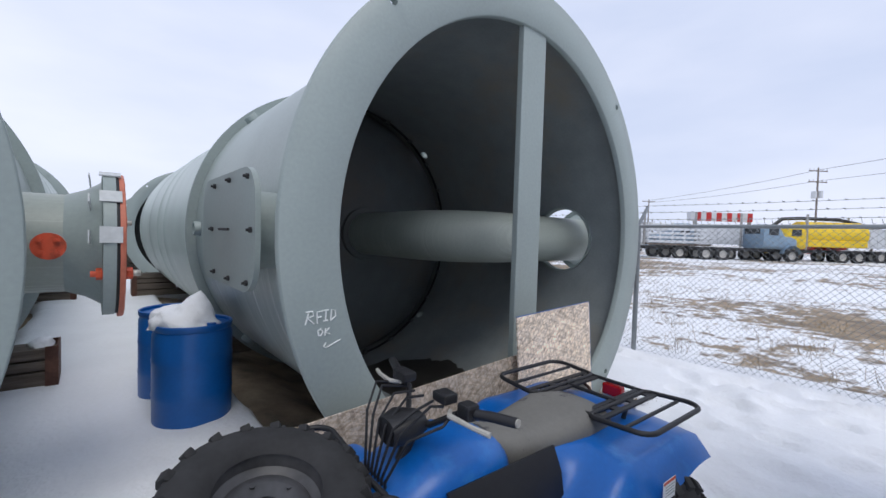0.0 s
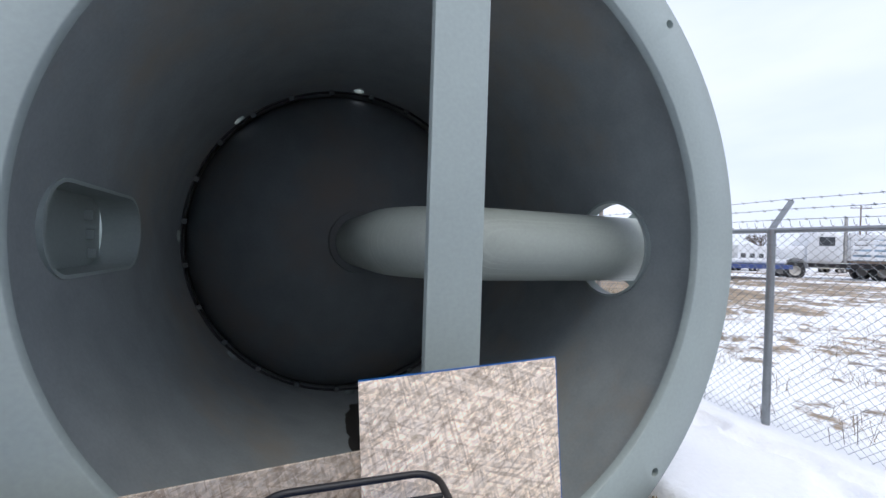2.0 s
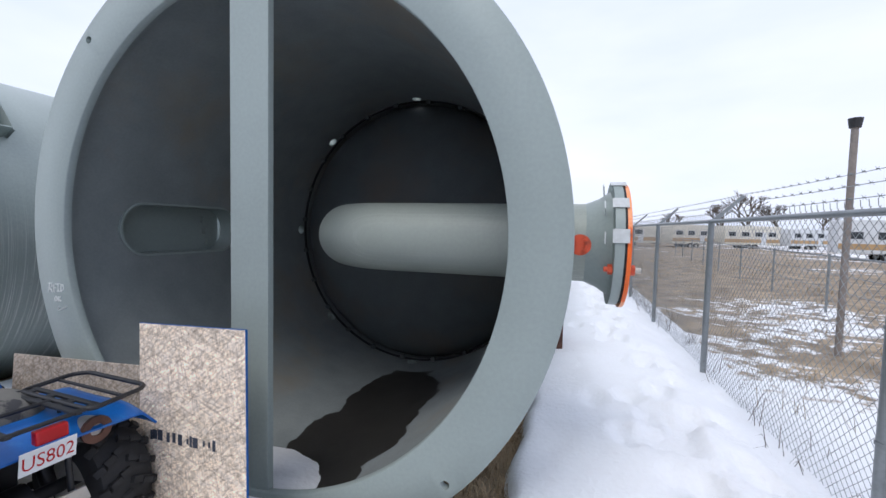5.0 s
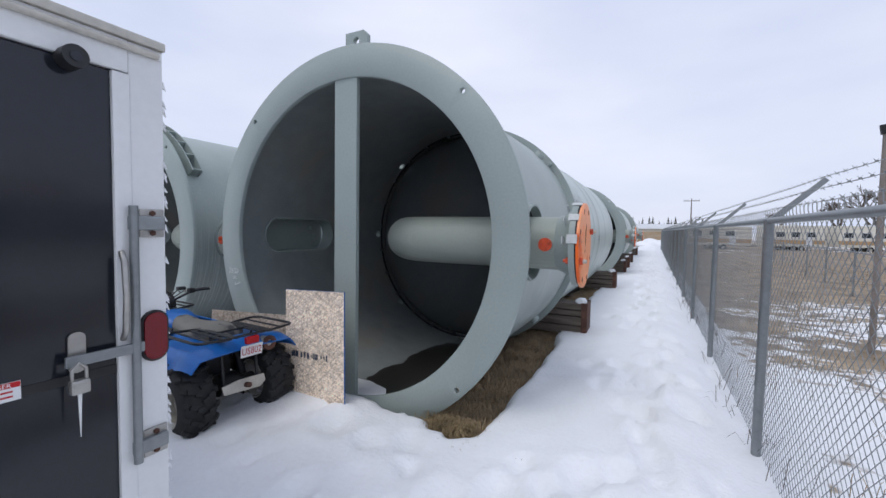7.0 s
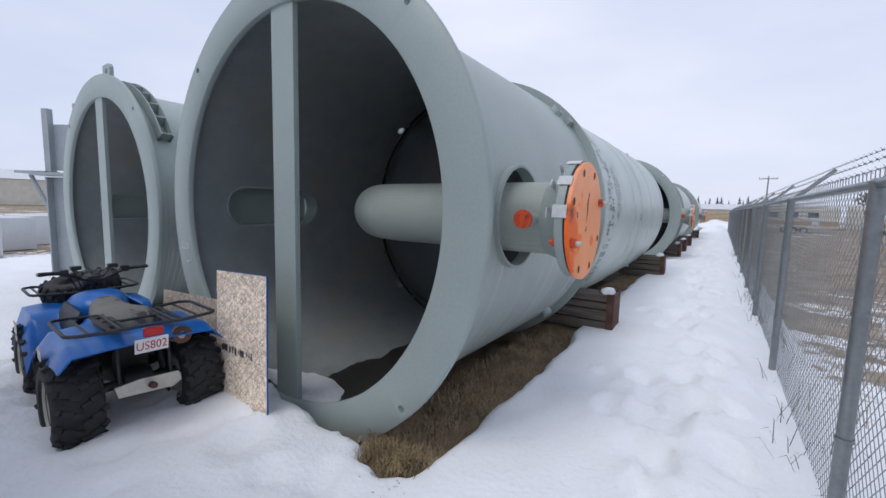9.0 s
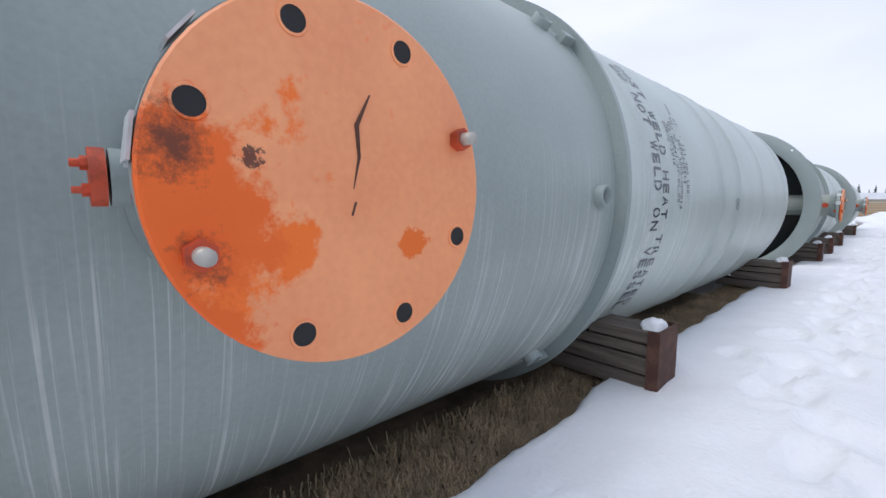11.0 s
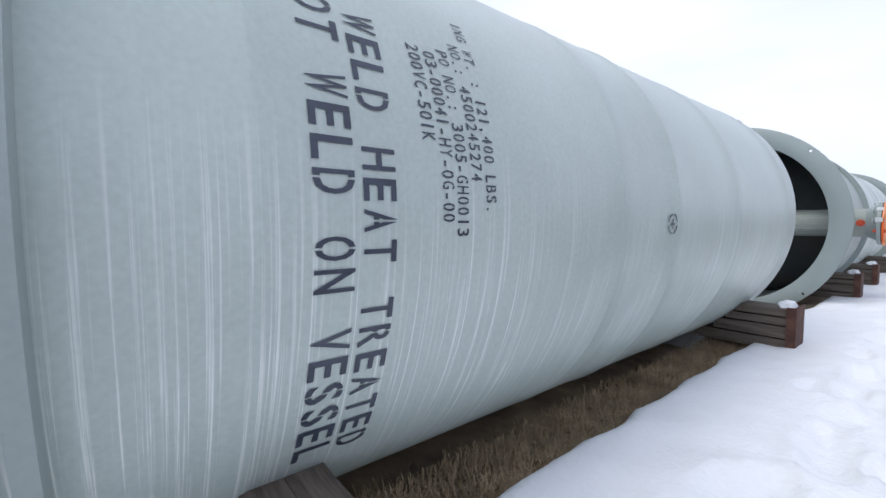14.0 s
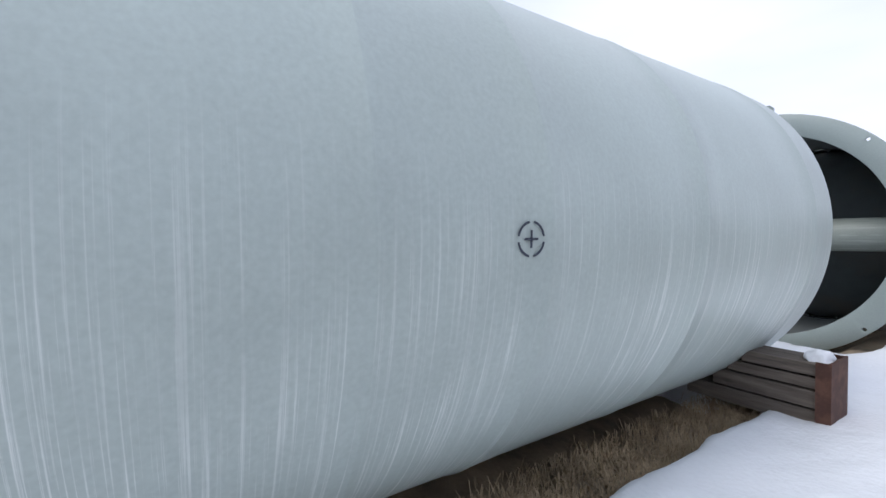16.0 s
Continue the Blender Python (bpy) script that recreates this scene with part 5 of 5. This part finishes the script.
for k in range(40):
    z = random.uniform(0.45, 2.25)
    rod(bm, (0.03, 0.006, z), (0.03, 0.02, z - random.uniform(0.01, 0.03)), 0.008, 5, 0.002)
tagged(obj("ice_beads", bm, SNOW, trailer), kind="stuff")


# ---- dead grass ----
def grass(name, spots, mat, label, tall=0.16, seed=3):
    rnd = random.Random(seed)
    vs, fs = [], []
    for x, y, z, n, spread, k in spots:
        for _ in range(n):
            a, lean = rnd.uniform(0, 6.283), rnd.uniform(0.3, 1.5)
            h = tall * k * rnd.uniform(0.5, 1.2)
            px, py = x + rnd.gauss(0, spread), y + rnd.gauss(0, spread)
            dx, dy = math.cos(a), math.sin(a)
            w = 0.003
            i = len(vs)
            vs += [(px - dy * w, py + dx * w, z - 0.01), (px + dy * w, py - dx * w, z - 0.01), (px + dx * h * lean * 0.5 + dy * w * 0.8, py + dy * h * lean * 0.5 - dx * w * 0.8, z + h * 0.7), (px + dx * h * lean * 0.5 - dy * w * 0.8, py + dy * h * lean * 0.5 + dx * w * 0.8, z + h * 0.7), (px + dx * h * lean, py + dy * h * lean, z + h * max(0.15, 1 - lean * 0.5))]
            fs += [(i, i + 1, i + 2, i + 3), (i + 3, i + 2, i + 4)]
    me = bpy.data.meshes.new(name)
    me.from_pydata(vs, [], fs)
    me.materials.append(mat)
    return tagged(new(name, me), label, "grass", kind="stuff")


rnd = random.Random(8)
spots = [(rnd.uniform(0.95, 1.72), rnd.uniform(-0.05, 11), -0.135, 12, 0.05, rnd.uniform(0.4, 0.75)) for _ in range(2200)]
grass("dead_grass", spots, DULL_GRASS, "matted brown dead grass beside the vessel")
spots = [(rnd.uniform(0.9, 1.66), rnd.uniform(0.0, 10), -0.13, 8, 0.05, rnd.uniform(0.3, 0.6)) for _ in range(260)]
spots += [(rnd.gauss(1.33, 0.12), rnd.gauss(-0.12, 0.07), -0.10, 30, 0.03, 0.9) for _ in range(34)]
spots += [(rnd.uniform(1.0, 2.2), rnd.uniform(-0.5, 0.1), -0.03, 5, 0.03, 0.35) for _ in range(26)]
grass("straw_grass", spots, STRAW, "straw-coloured dry grass tufts poking through snow")
spots = []
for _ in range(520):
    d = rnd.random() ** 1.5
    spots.append((3.75 + 22 * d + rnd.uniform(0, 1), rnd.uniform(-5, 26), -0.06, 14, 0.16, rnd.uniform(0.8, 2.0)))
grass("field_grass", spots, STRAW, "dry yellow grass clumps standing in the snowy field", 0.18)
spots = [(rnd.uniform(3.5, 3.8), rnd.uniform(-3, 20), 0.0, 5, 0.05, rnd.uniform(0.8, 1.8)) for _ in range(60)]
grass("fence_weeds", spots, BARK, "thin brown weeds along the fence foot", 0.16)


# ---- yard and distance ----
def colour(name, c, rough=0.5):
    return material(name, c, rough, var=0.12, scale=1.5, fine=20)


CREAM = colour("cream_panel", (0.66, 0.63, 0.55))
PALE = colour("pale_metal", (0.62, 0.64, 0.66))
GREYBLUE = colour("grey_blue_paint", (0.22, 0.32, 0.42))
YELLOW = colour("yellow_paint", (0.80, 0.55, 0.02))
RED = colour("red_paint", (0.50, 0.025, 0.025))
NAVY = colour("navy_paint", (0.03, 0.06, 0.20))
TAN = colour("tan_paint", (0.42, 0.27, 0.13))
WHEEL_RIM = colour("pale_rim", (0.5, 0.48, 0.44))


def wheels(e, xs, half, r):
    for x in xs:
        for s in (1, -1):
            w = new("wheel")
            w.parent = e
            w.location = (x, s * half, r)
            obj("tyre", lathe(B(), [(-0.14, r * 0.55), (-0.15, r * 0.9), (-0.1, r), (0.1, r), (0.15, r * 0.9), (0.14, r * 0.55)], 28), TYRE, w, True, 40)
            obj("rim", lathe(B(), [(-0.10, r * 0.56), (-0.03, r * 0.4), (-0.03, 0.001)], 20), WHEEL_RIM, w, True, 40)
            obj("rim", lathe(B(), [(0.10, r * 0.56), (0.03, r * 0.4), (0.03, 0.001)], 20), WHEEL_RIM, w, True, 40)


def camper(m, length, height, base, stripe, label):
    e = empty("camper", m, label, "camper", "parked campers beyond the field")
    obj("body", box(B(), (0, 0, 0.55 + (height - 0.55) / 2), (length, 2.3, height - 0.55), None, 0.12), base, e, True, 30)
    obj("stripe", box(B(), (0, 0, 1.05), (length * 0.985, 2.32, 0.42), None, 0.02), stripe, e)
    for k in range(int(length / 1.6)):
        x = -length / 2 + 0.9 + 1.6 * k
        for s in (1, -1):
            obj("window", box(B(), (x, s * 1.155, 1.85), (0.85, 0.03, 0.5), None, 0.01), GLASS_DARK, e)
            obj("window_frame", box(B(), (x, s * 1.15, 1.85), (0.95, 0.02, 0.6), None, 0.01), PALE, e)
    obj("door", box(B(), (length * 0.2, -1.156, 1.35), (0.62, 0.02, 1.5)), PALE, e)
    obj("roof_vent", box(B(), (0.3, 0, height + 0.08), (0.6, 0.5, 0.18), None, 0.03), PALE, e)
    wheels(e, (-0.4, 0.4), 1.0, 0.34)
    obj("tow_bar", rod(B(), (length / 2, 0, 0.5), (length / 2 + 1.0, 0, 0.5), 0.05, 8), BLACK, e)
    return e


def lorry(m, cab, label, load):
    """A conventional truck that faces +x, with a load built by the caller's kind."""
    e = empty("truck", m, label, "truck", "old trucks parked beyond the field")
    obj("chassis", box(B(), (-1.0, 0, 0.85), (7.0, 0.9, 0.25), None, 0.02), BLACK, e)
    obj("cab", loft(B(), [(0.4, 0, 1.1, 1.0, 2.55), (0.7, 0, 1.12, 0.95, 2.75), (1.5, 0, 1.1, 0.95, 2.72), (1.95, 0, 1.05, 0.95, 2.0)], 24, 7), cab, e, True, 40)
    obj("bonnet", loft(B(), [(1.9, 0, 0.85, 0.95, 1.95), (2.8, 0, 0.8, 0.95, 1.85), (3.1, 0, 0.7, 1.0, 1.7)], 20, 6), cab, e, True, 40)
    for s in (1, -1):
        obj("side_window", box(B(), (1.1, s * 1.11, 2.2), (0.7, 0.03, 0.5), None, 0.02), GLASS_DARK, e)
        obj("fender", skin(B(), US[::3], [0, 0.5, 1], lambda u, v: Vector((2.5 - 0.62 * math.cos(math.pi * u), s * (0.7 + 0.4 * v), 0.65 + 0.6 * math.sin(math.pi * u)))), cab, e, True, 60)
    obj("rear_window", box(B(), (0.40, 0, 2.25), (0.03, 1.5, 0.42), None, 0.02), GLASS_DARK, e)
    obj("stack", rod(B(), (0.2, 0.9, 1.0), (0.2, 0.9, 3.6), 0.08, 12), STEEL, e, True)
    wheels(e, (2.5, -2.4, -3.6), 0.95, 0.5)
    if load == "tank":
        obj("tank", lathe(B(), [(-4.6, 0.01), (-4.55, 0.7), (-4.4, 0.95), (0.1, 0.95), (0.25, 0.7), (0.3, 0.01)], 40, Matrix.Translation((0, 0, 2.15)) @ Matrix.Rotation(radians(-90), 4, "Z")), YELLOW, e, True, 40)
        obj("tank_skirt", box(B(), (-2.1, 0, 1.45), (4.4, 1.9, 0.5), None, 0.05), YELLOW, e)
        obj("hose", tube(B(), [(-4.6, 0, 3.0), (-3, 0, 3.3), (0, 0, 3.35), (1.5, 0.2, 3.25), (2.4, 0.3, 2.6)], 0.13, 12), BLACK, e, True)
        for k in range(4):
            obj("tank_band", lathe(B(), [(-4.0 + 1.2 * k, 0.955), (-3.92 + 1.2 * k, 0.965), (-3.84 + 1.2 * k, 0.955)], 40, Matrix.Translation((0, 0, 2.15)) @ Matrix.Rotation(radians(-90), 4, "Z")), YELLOW, e, True)
    elif load == "box":
        obj("box_body", box(B(), (-2.3, 0, 1.95), (4.6, 2.2, 1.5), None, 0.03), PALE, e)
        for k in range(8):
            for s in (1, -1):
                obj("rib", box(B(), (-4.4 + 0.6 * k, s * 1.11, 1.95), (0.08, 0.05, 1.5)), PALE, e)
    elif load == "stake":
        for s in (1, -1):
            for k in range(5):
                obj("slat", box(B(), (-2.3, s * 1.1, 1.3 + 0.3 * k), (4.6, 0.04, 0.18)), PALE, e)
            for k in range(6):
                obj("stake", box(B(), (-4.5 + 0.9 * k, s * 1.06, 1.9), (0.1, 0.06, 1.6)), PALE, e)
        obj("bed", box(B(), (-2.3, 0, 1.1), (4.7, 2.2, 0.15)), TIMBER, e)
    return e


OX, OY, AX, AY = -2.6, -2.0, (0.756, -0.654), (0.654, 0.756)


def yard(depth, side):
    return OX + AY[0] * depth + AX[0] * side, OY + AY[1] * depth + AX[1] * side


for depth, side, turn, cabm, load, label in (
        (31, 15.0, 139, PALE, "stake", "old truck with white slatted stake sides in dry grass"),
        (32, 19.4, 139, GREYBLUE, "box", "old truck with a pale grey box body"),
        (30, 22.3, -41, GREYBLUE, "none", "old grey-blue truck cab and chassis in dry grass"),
        (31, 27.0, 139, YELLOW, "tank", "yellow tank truck with a black hose on top"),
        (33, 32.0, 139, RED, "box", "red truck parked behind a yellow tank truck"),
        (27, 34.5, -41, PALE, "none", "white truck parked at the end of a row")):
    x, y = yard(depth, side)
    lorry(pose(x, y, 0.36, 0, 0, turn), cabm, label, load)
x, y = yard(36, 24.5)
beam = empty("striped_boom", pose(x, y, 0.4, 0, 0, -41), "red and white striped boom on posts above trucks", "boom")
for k in range(12):
    obj("stripe", box(B(), (-2.7 + 0.45 * k, 0, 3.55), (0.45, 0.6, 0.75)), RED if k % 2 else PALE, beam)
for s in (-2.4, 2.4):
    obj("post", box(B(), (s, 0, 1.5), (0.2, 0.2, 3.4)), STEEL, beam)
# flatbed with pipes, seen past the base ring
flat = empty("flatbed_trailer", pose(19.5, 13.0, 0.34, 0, 0, -10), "low blue flatbed trailer loaded with grey pipes", "trailer")
obj("deck", box(B(), (0, 0, 0.75), (9.0, 2.2, 0.22), None, 0.02), NAVY, flat)
for k in range(4):
    obj("pipe", rod(B(), (-4.4, -0.7 + 0.45 * k, 1.0), (4.4, -0.7 + 0.45 * k, 1.0), 0.14, 14), PALE, flat, True)
wheels(flat, (-3.2, -2.3), 0.95, 0.42)
# campers and trailers in two far rows
rr = random.Random(21)
for k in range(7):
    camper(pose(24 + 6.6 * k, 34.5 - 1.1 * k, -0.1, 0, 0, -8 + rr.uniform(-8, 8)), rr.uniform(5, 6.6), rr.uniform(2.7, 3.1), rr.choice((CREAM, PALE)), rr.choice((TAN, PALE, GREYBLUE)), "white camper trailer with a coloured waist stripe, parked on snow")
for k in range(9):
    camper(pose(9 + 7.2 * k, 51 + 2.9 * k, -0.2, 0, 0, 22 + rr.uniform(-10, 10)), rr.uniform(4.6, 6.8), rr.uniform(2.4, 2.9), rr.choice((CREAM, PALE)), rr.choice((TAN, TAN, PALE)), "cream camper trailer with tan stripe, parked behind the field")


def tree(m, height, seed, label="bare leafless tree with fine grey twigs"):
    rnd = random.Random(seed)
    e = empty("bare_tree", m, label, "tree", "bare trees in the distance")
    trunk, twigs = B(), B()

    def grow(p, d, length, r, depth):
        bend = Vector((rnd.uniform(-1, 1), rnd.uniform(-1, 1), rnd.uniform(-0.1, 0.5))) * 0.22
        mid = p + d * length * 0.5
        end = mid + (d + bend).normalized() * length * 0.5
        tube(trunk if depth < 2 else twigs, [p, mid, end], [r, r * 0.85, r * 0.65], 7 if depth < 2 else 4, caps=False)
        if depth >= 5:
            return
        for k in range(3 if depth < 4 else 4):
            a = rnd.uniform(0, 6.283)
            nd = (d + bend + Vector((math.cos(a), math.sin(a), rnd.uniform(0.0, 0.5))) * rnd.uniform(0.45, 0.85)).normalized()
            grow(p.lerp(end, rnd.uniform(0.6, 1.0)), nd, length * rnd.uniform(0.6, 0.8), r * 0.62, depth + 1)

    grow(Vector((0, 0, -0.2)), Vector((0, 0, 1)), height * 0.32, height * 0.028, 0)
    obj("trunk", trunk, BARK, e, True, 80)
    tagged(obj("twigs", twigs, BARK, e), kind="stuff")
    return e


trees = [tree(pose(0, 0, -500), 10, k) for k in range(3)]
for k, (x, y, s) in enumerate(((27, 77, 1.0), (33, 82, 1.15), (39, 84, 1.05), (46, 86, 0.9), (57, 84, 1.2), (63, 92, 0.9), (21, 84, 0.8), (80, 90, 1.0), (76, 42, 0.85), (80, 36, 0.75), (72, 30, 0.7), (84, -2, 0.9), (80, 2, 0.7))):
    t = copy_thing(trees[k % 3], pose(x, y, 0, 0, 0, 50 * k))
    t.scale = (s, s, s * 0.92)
for t in trees:
    for o in (*t.children_recursive, t):
        bpy.data.objects.remove(o)


def conifer(m, h, seed):
    rnd = random.Random(seed)
    e = empty("conifer", m, "dark green conifer on the far skyline", "tree", "dark conifers on the skyline")
    obj("trunk", rod(B(), (0, 0, -0.3), (0, 0, h), h * 0.02, 7, 0.02), BARK, e, True)
    bm = B()
    for k in range(90):
        u = rnd.random() ** 0.8
        z = h * (0.12 + 0.86 * u)
        reach = h * 0.20 * (1 - u) * rnd.uniform(0.6, 1.15) + 0.1
        a = rnd.uniform(0, 6.283)
        c, s = math.cos(a), math.sin(a)
        w = 0.3 * reach + 0.1
        vs = [bm.verts.new(p) for p in ((0, 0, z + 0.15 * reach), (c * reach * 0.6 - s * w, s * reach * 0.6 + c * w, z - 0.1 * reach), (c * reach, s * reach, z - 0.3 * reach), (c * reach * 0.6 + s * w, s * reach * 0.6 - c * w, z - 0.1 * reach), (c * reach * 0.5, s * reach * 0.5, z - 0.5 * reach))]
        bm.faces.new((vs[0], vs[1], vs[2]))
        bm.faces.new((vs[0], vs[2], vs[3]))
        bm.faces.new((vs[1], vs[4], vs[2]))
        bm.faces.new((vs[3], vs[2], vs[4]))
    tagged(obj("branches", bm, NEEDLES, e), kind="stuff")
    return e


fir = conifer(pose(-3, 140, 0), 6.5, 1)
for k in range(15):
    copy_thing(fir, pose(-1 + 1.25 * k + rr.uniform(-0.5, 0.5), 137 + rr.uniform(-6, 6), rr.uniform(-2.2, 0.2), 0, 0, rr.uniform(0, 360)))
for x, y in ((62, 80), (66, 82), (52, 52), (56, 53), (90, 84)):
    c = copy_thing(fir, pose(x, y, 0, 0, 0, x))
    c.scale = (1.0, 1.0, 1.0)


def pole(m, h, arms, label):
    e = empty("utility_pole", m, label, "utility pole", "poles in the distance")
    obj("mast", rod(B(), (0, 0, -0.3), (0, 0, h), 0.16, 10, 0.1), POLE, e, True)
    for k in range(arms):
        obj("cross_arm", box(B(), (0, 0, h - 0.5 - 1.6 * k), (3.0, 0.12, 0.14)), POLE, e)
        for x in (-1.4, -0.7, 0.7, 1.4):
            obj("insulator", rod(B(), (x, 0, h - 0.43 - 1.6 * k), (x, 0, h - 0.15 - 1.6 * k), 0.06, 8), PALE, e)
    if arms > 1:
        obj("transformer", rod(B(), (0.5, 0, h - 4.4), (0.5, 0, h - 3.4), 0.35, 14), PALE, e, True, 30)
        obj("transformer", rod(B(), (-0.5, 0, h - 4.5), (-0.5, 0, h - 3.5), 0.35, 14), PALE, e, True, 30)
    return e


x, y = yard(60, 54.6)
pole(pose(x, y, 0, 0, 0, -35), 13.2, 2, "grey wooden utility pole with two cross arms and transformers")
x, y = yard(90, 45)
pole(pose(x, y, 0, 0, 0, -35), 11.0, 1, "far grey wooden utility pole with one cross arm")
pole(pose(10, 100, 0), 9.0, 1, "far grey wooden utility pole beyond the fence")
lp = empty("tall_post", pose(6.0, 5.6, 0), "tall grey wooden post with a black cap behind the fence", "post")
obj("mast", rod(B(), (0, 0, -0.2), (0, 0, 3.3), 0.045, 12), POLE, lp, True)
obj("cap", rod(B(), (0, 0, 3.28), (0, 0, 3.42), 0.07, 12, 0.09), BLACK, lp, True, 30)
bm = B()
for dz in (-0.15, -1.75):
    a, b = Vector((*yard(60, 54.6), 13.0 + dz)), Vector((*yard(90, 45), 10.8 + dz * 0.3))
    c = a + (a - b) * 3
    for p, q in ((a, b), (a, c)):
        tube(bm, [p.lerp(q, i / 10) - Vector((0, 0, 1.2 * (i / 10) * (1 - i / 10) * 4 * 0.3)) for i in range(11)], 0.03, 4)
tagged(obj("power_lines", bm, BLACK), "thin black power lines between distant poles", "cable")

# second fence across the field
f2 = empty("inner_fence", pose(7.4, 0, 0), "low grey wire fence with thin posts across the field", "fence")
for k in range(9):
    obj("post", rod(B(), (0.35 * k, 6 + 3.4 * k, -0.1), (0.35 * k, 6 + 3.4 * k, 1.25), 0.028, 8), GALV, f2, True)
for z in (0.45, 0.8, 1.2):
    obj("wire", rod(B(), (0, 6, z), (2.8, 33.2, z), 0.008 if z < 1 else 0.02, 6), GALV, f2, True)

# far sheds, goods and a heap of snow at the path's end
def shed(m, l, w, h, wall, label):
    e = empty("shed", m, label, "building")
    obj("walls", box(B(), (0, 0, h / 2), (l, w, h)), wall, e)
    obj("roof", plate(B(), [(-w / 2 - 0.3, h - 0.05), (w / 2 + 0.3, h - 0.05), (0, h + w * 0.12)], l + 0.6, Matrix.Translation((l / 2 + 0.3, 0, 0)) @ Matrix.Rotation(radians(90), 4, "Z")), PALE, e)
    n = int(l / 1.0)
    for k in range(n):
        obj("wall_rib", box(B(), (-l / 2 + (k + 0.5) * l / n, -w / 2 - 0.03, h / 2), (0.12, 0.06, h)), wall, e)
    obj("door", box(B(), (l * 0.2, -w / 2 - 0.05, 1.2), (2.4, 0.1, 2.4)), PALE, e)
    return e


shed(pose(-98, 4, 0, 0, 0, 88), 34, 14, 4.2, CREAM, "long pale metal warehouse across the snow")
shed(pose(7, 88, 0, 0, 0, 0), 16, 8, 2.3, CREAM, "low beige shed at the end of the yard")
pal = empty("pallet_stack", pose(2.6, 72, -0.12), "stack of yellow-brown timber at the yard's end", "timber")
for k in range(9):
    obj("plank_layer", box(B(), (0.1 * (k % 2), 0, 0.12 + 0.2 * k), (5.0, 1.2, 0.12)), TAN, pal)
bm = B()
bmesh.ops.create_icosphere(bm, subdivisions=4, radius=1)
for v in bm.verts:
    w = 1 + 0.3 * noise.noise(v.co * 2.2)
    v.co = Vector((2.4 * v.co.x * w, 2.4 * v.co.y * w, 1.0 * v.co.z * w - 0.1))
sm = tagged(obj("snow_heap", bm, SNOW, None, True, 90), "heap of ploughed snow at the path's end", "snow heap")
sm.location = (2.9, 50, -0.1)

# steel support frame beyond the second vessel
sup = empty("steel_support", pose(-8.45, 0.6, -0.08, 0, 0, 30), "grey steel support frame with uprights and bracing", "steel frame")
STEELPAINT = colour("grey_steel_paint", (0.30, 0.33, 0.35))
for a, s in (((0, 0, 1.05), (0.5, 0.03, 2.1)), ((-0.25, 0, 1.05), (0.03, 0.3, 2.1)), ((0.25, 0, 1.05), (0.03, 0.3, 2.1)), ((-0.28, 0, 2.85), (0.13, 0.12, 1.3)), ((0.42, 0, 2.95), (0.13, 0.12, 1.3)), ((0.1, 0.05, 2.72), (0.6, 0.02, 0.95)), ((0.1, 0, 2.16), (1.3, 0.4, 0.06)), ((0.52, 0, 1.05), (0.12, 0.12, 2.1))):
    obj("member", box(B(), a, s, None, 0.004), STEELPAINT, sup)
obj("brace", rod(B(), (-0.25, 0, 1.2), (-0.75, 0, 2.15), 0.04, 8), STEELPAINT, sup, True)
obj("bracket", box(B(), (-0.6, 0, 2.2), (0.7, 0.3, 0.05)), STEELPAINT, sup)
for k in range(4):
    b = tagged(obj("white_tank", box(B(), (0, 0, 0.5), (1.1, 1.0, 1.0), None, 0.06), PALE, None, True, 30), "white plastic tank standing on the snow", "tank", "white tanks on the snow")
    b.matrix_basis = pose(-13.5 - 1.6 * k, -0.2 + 0.9 * k, -0.05, 0, 0, 12 * k)
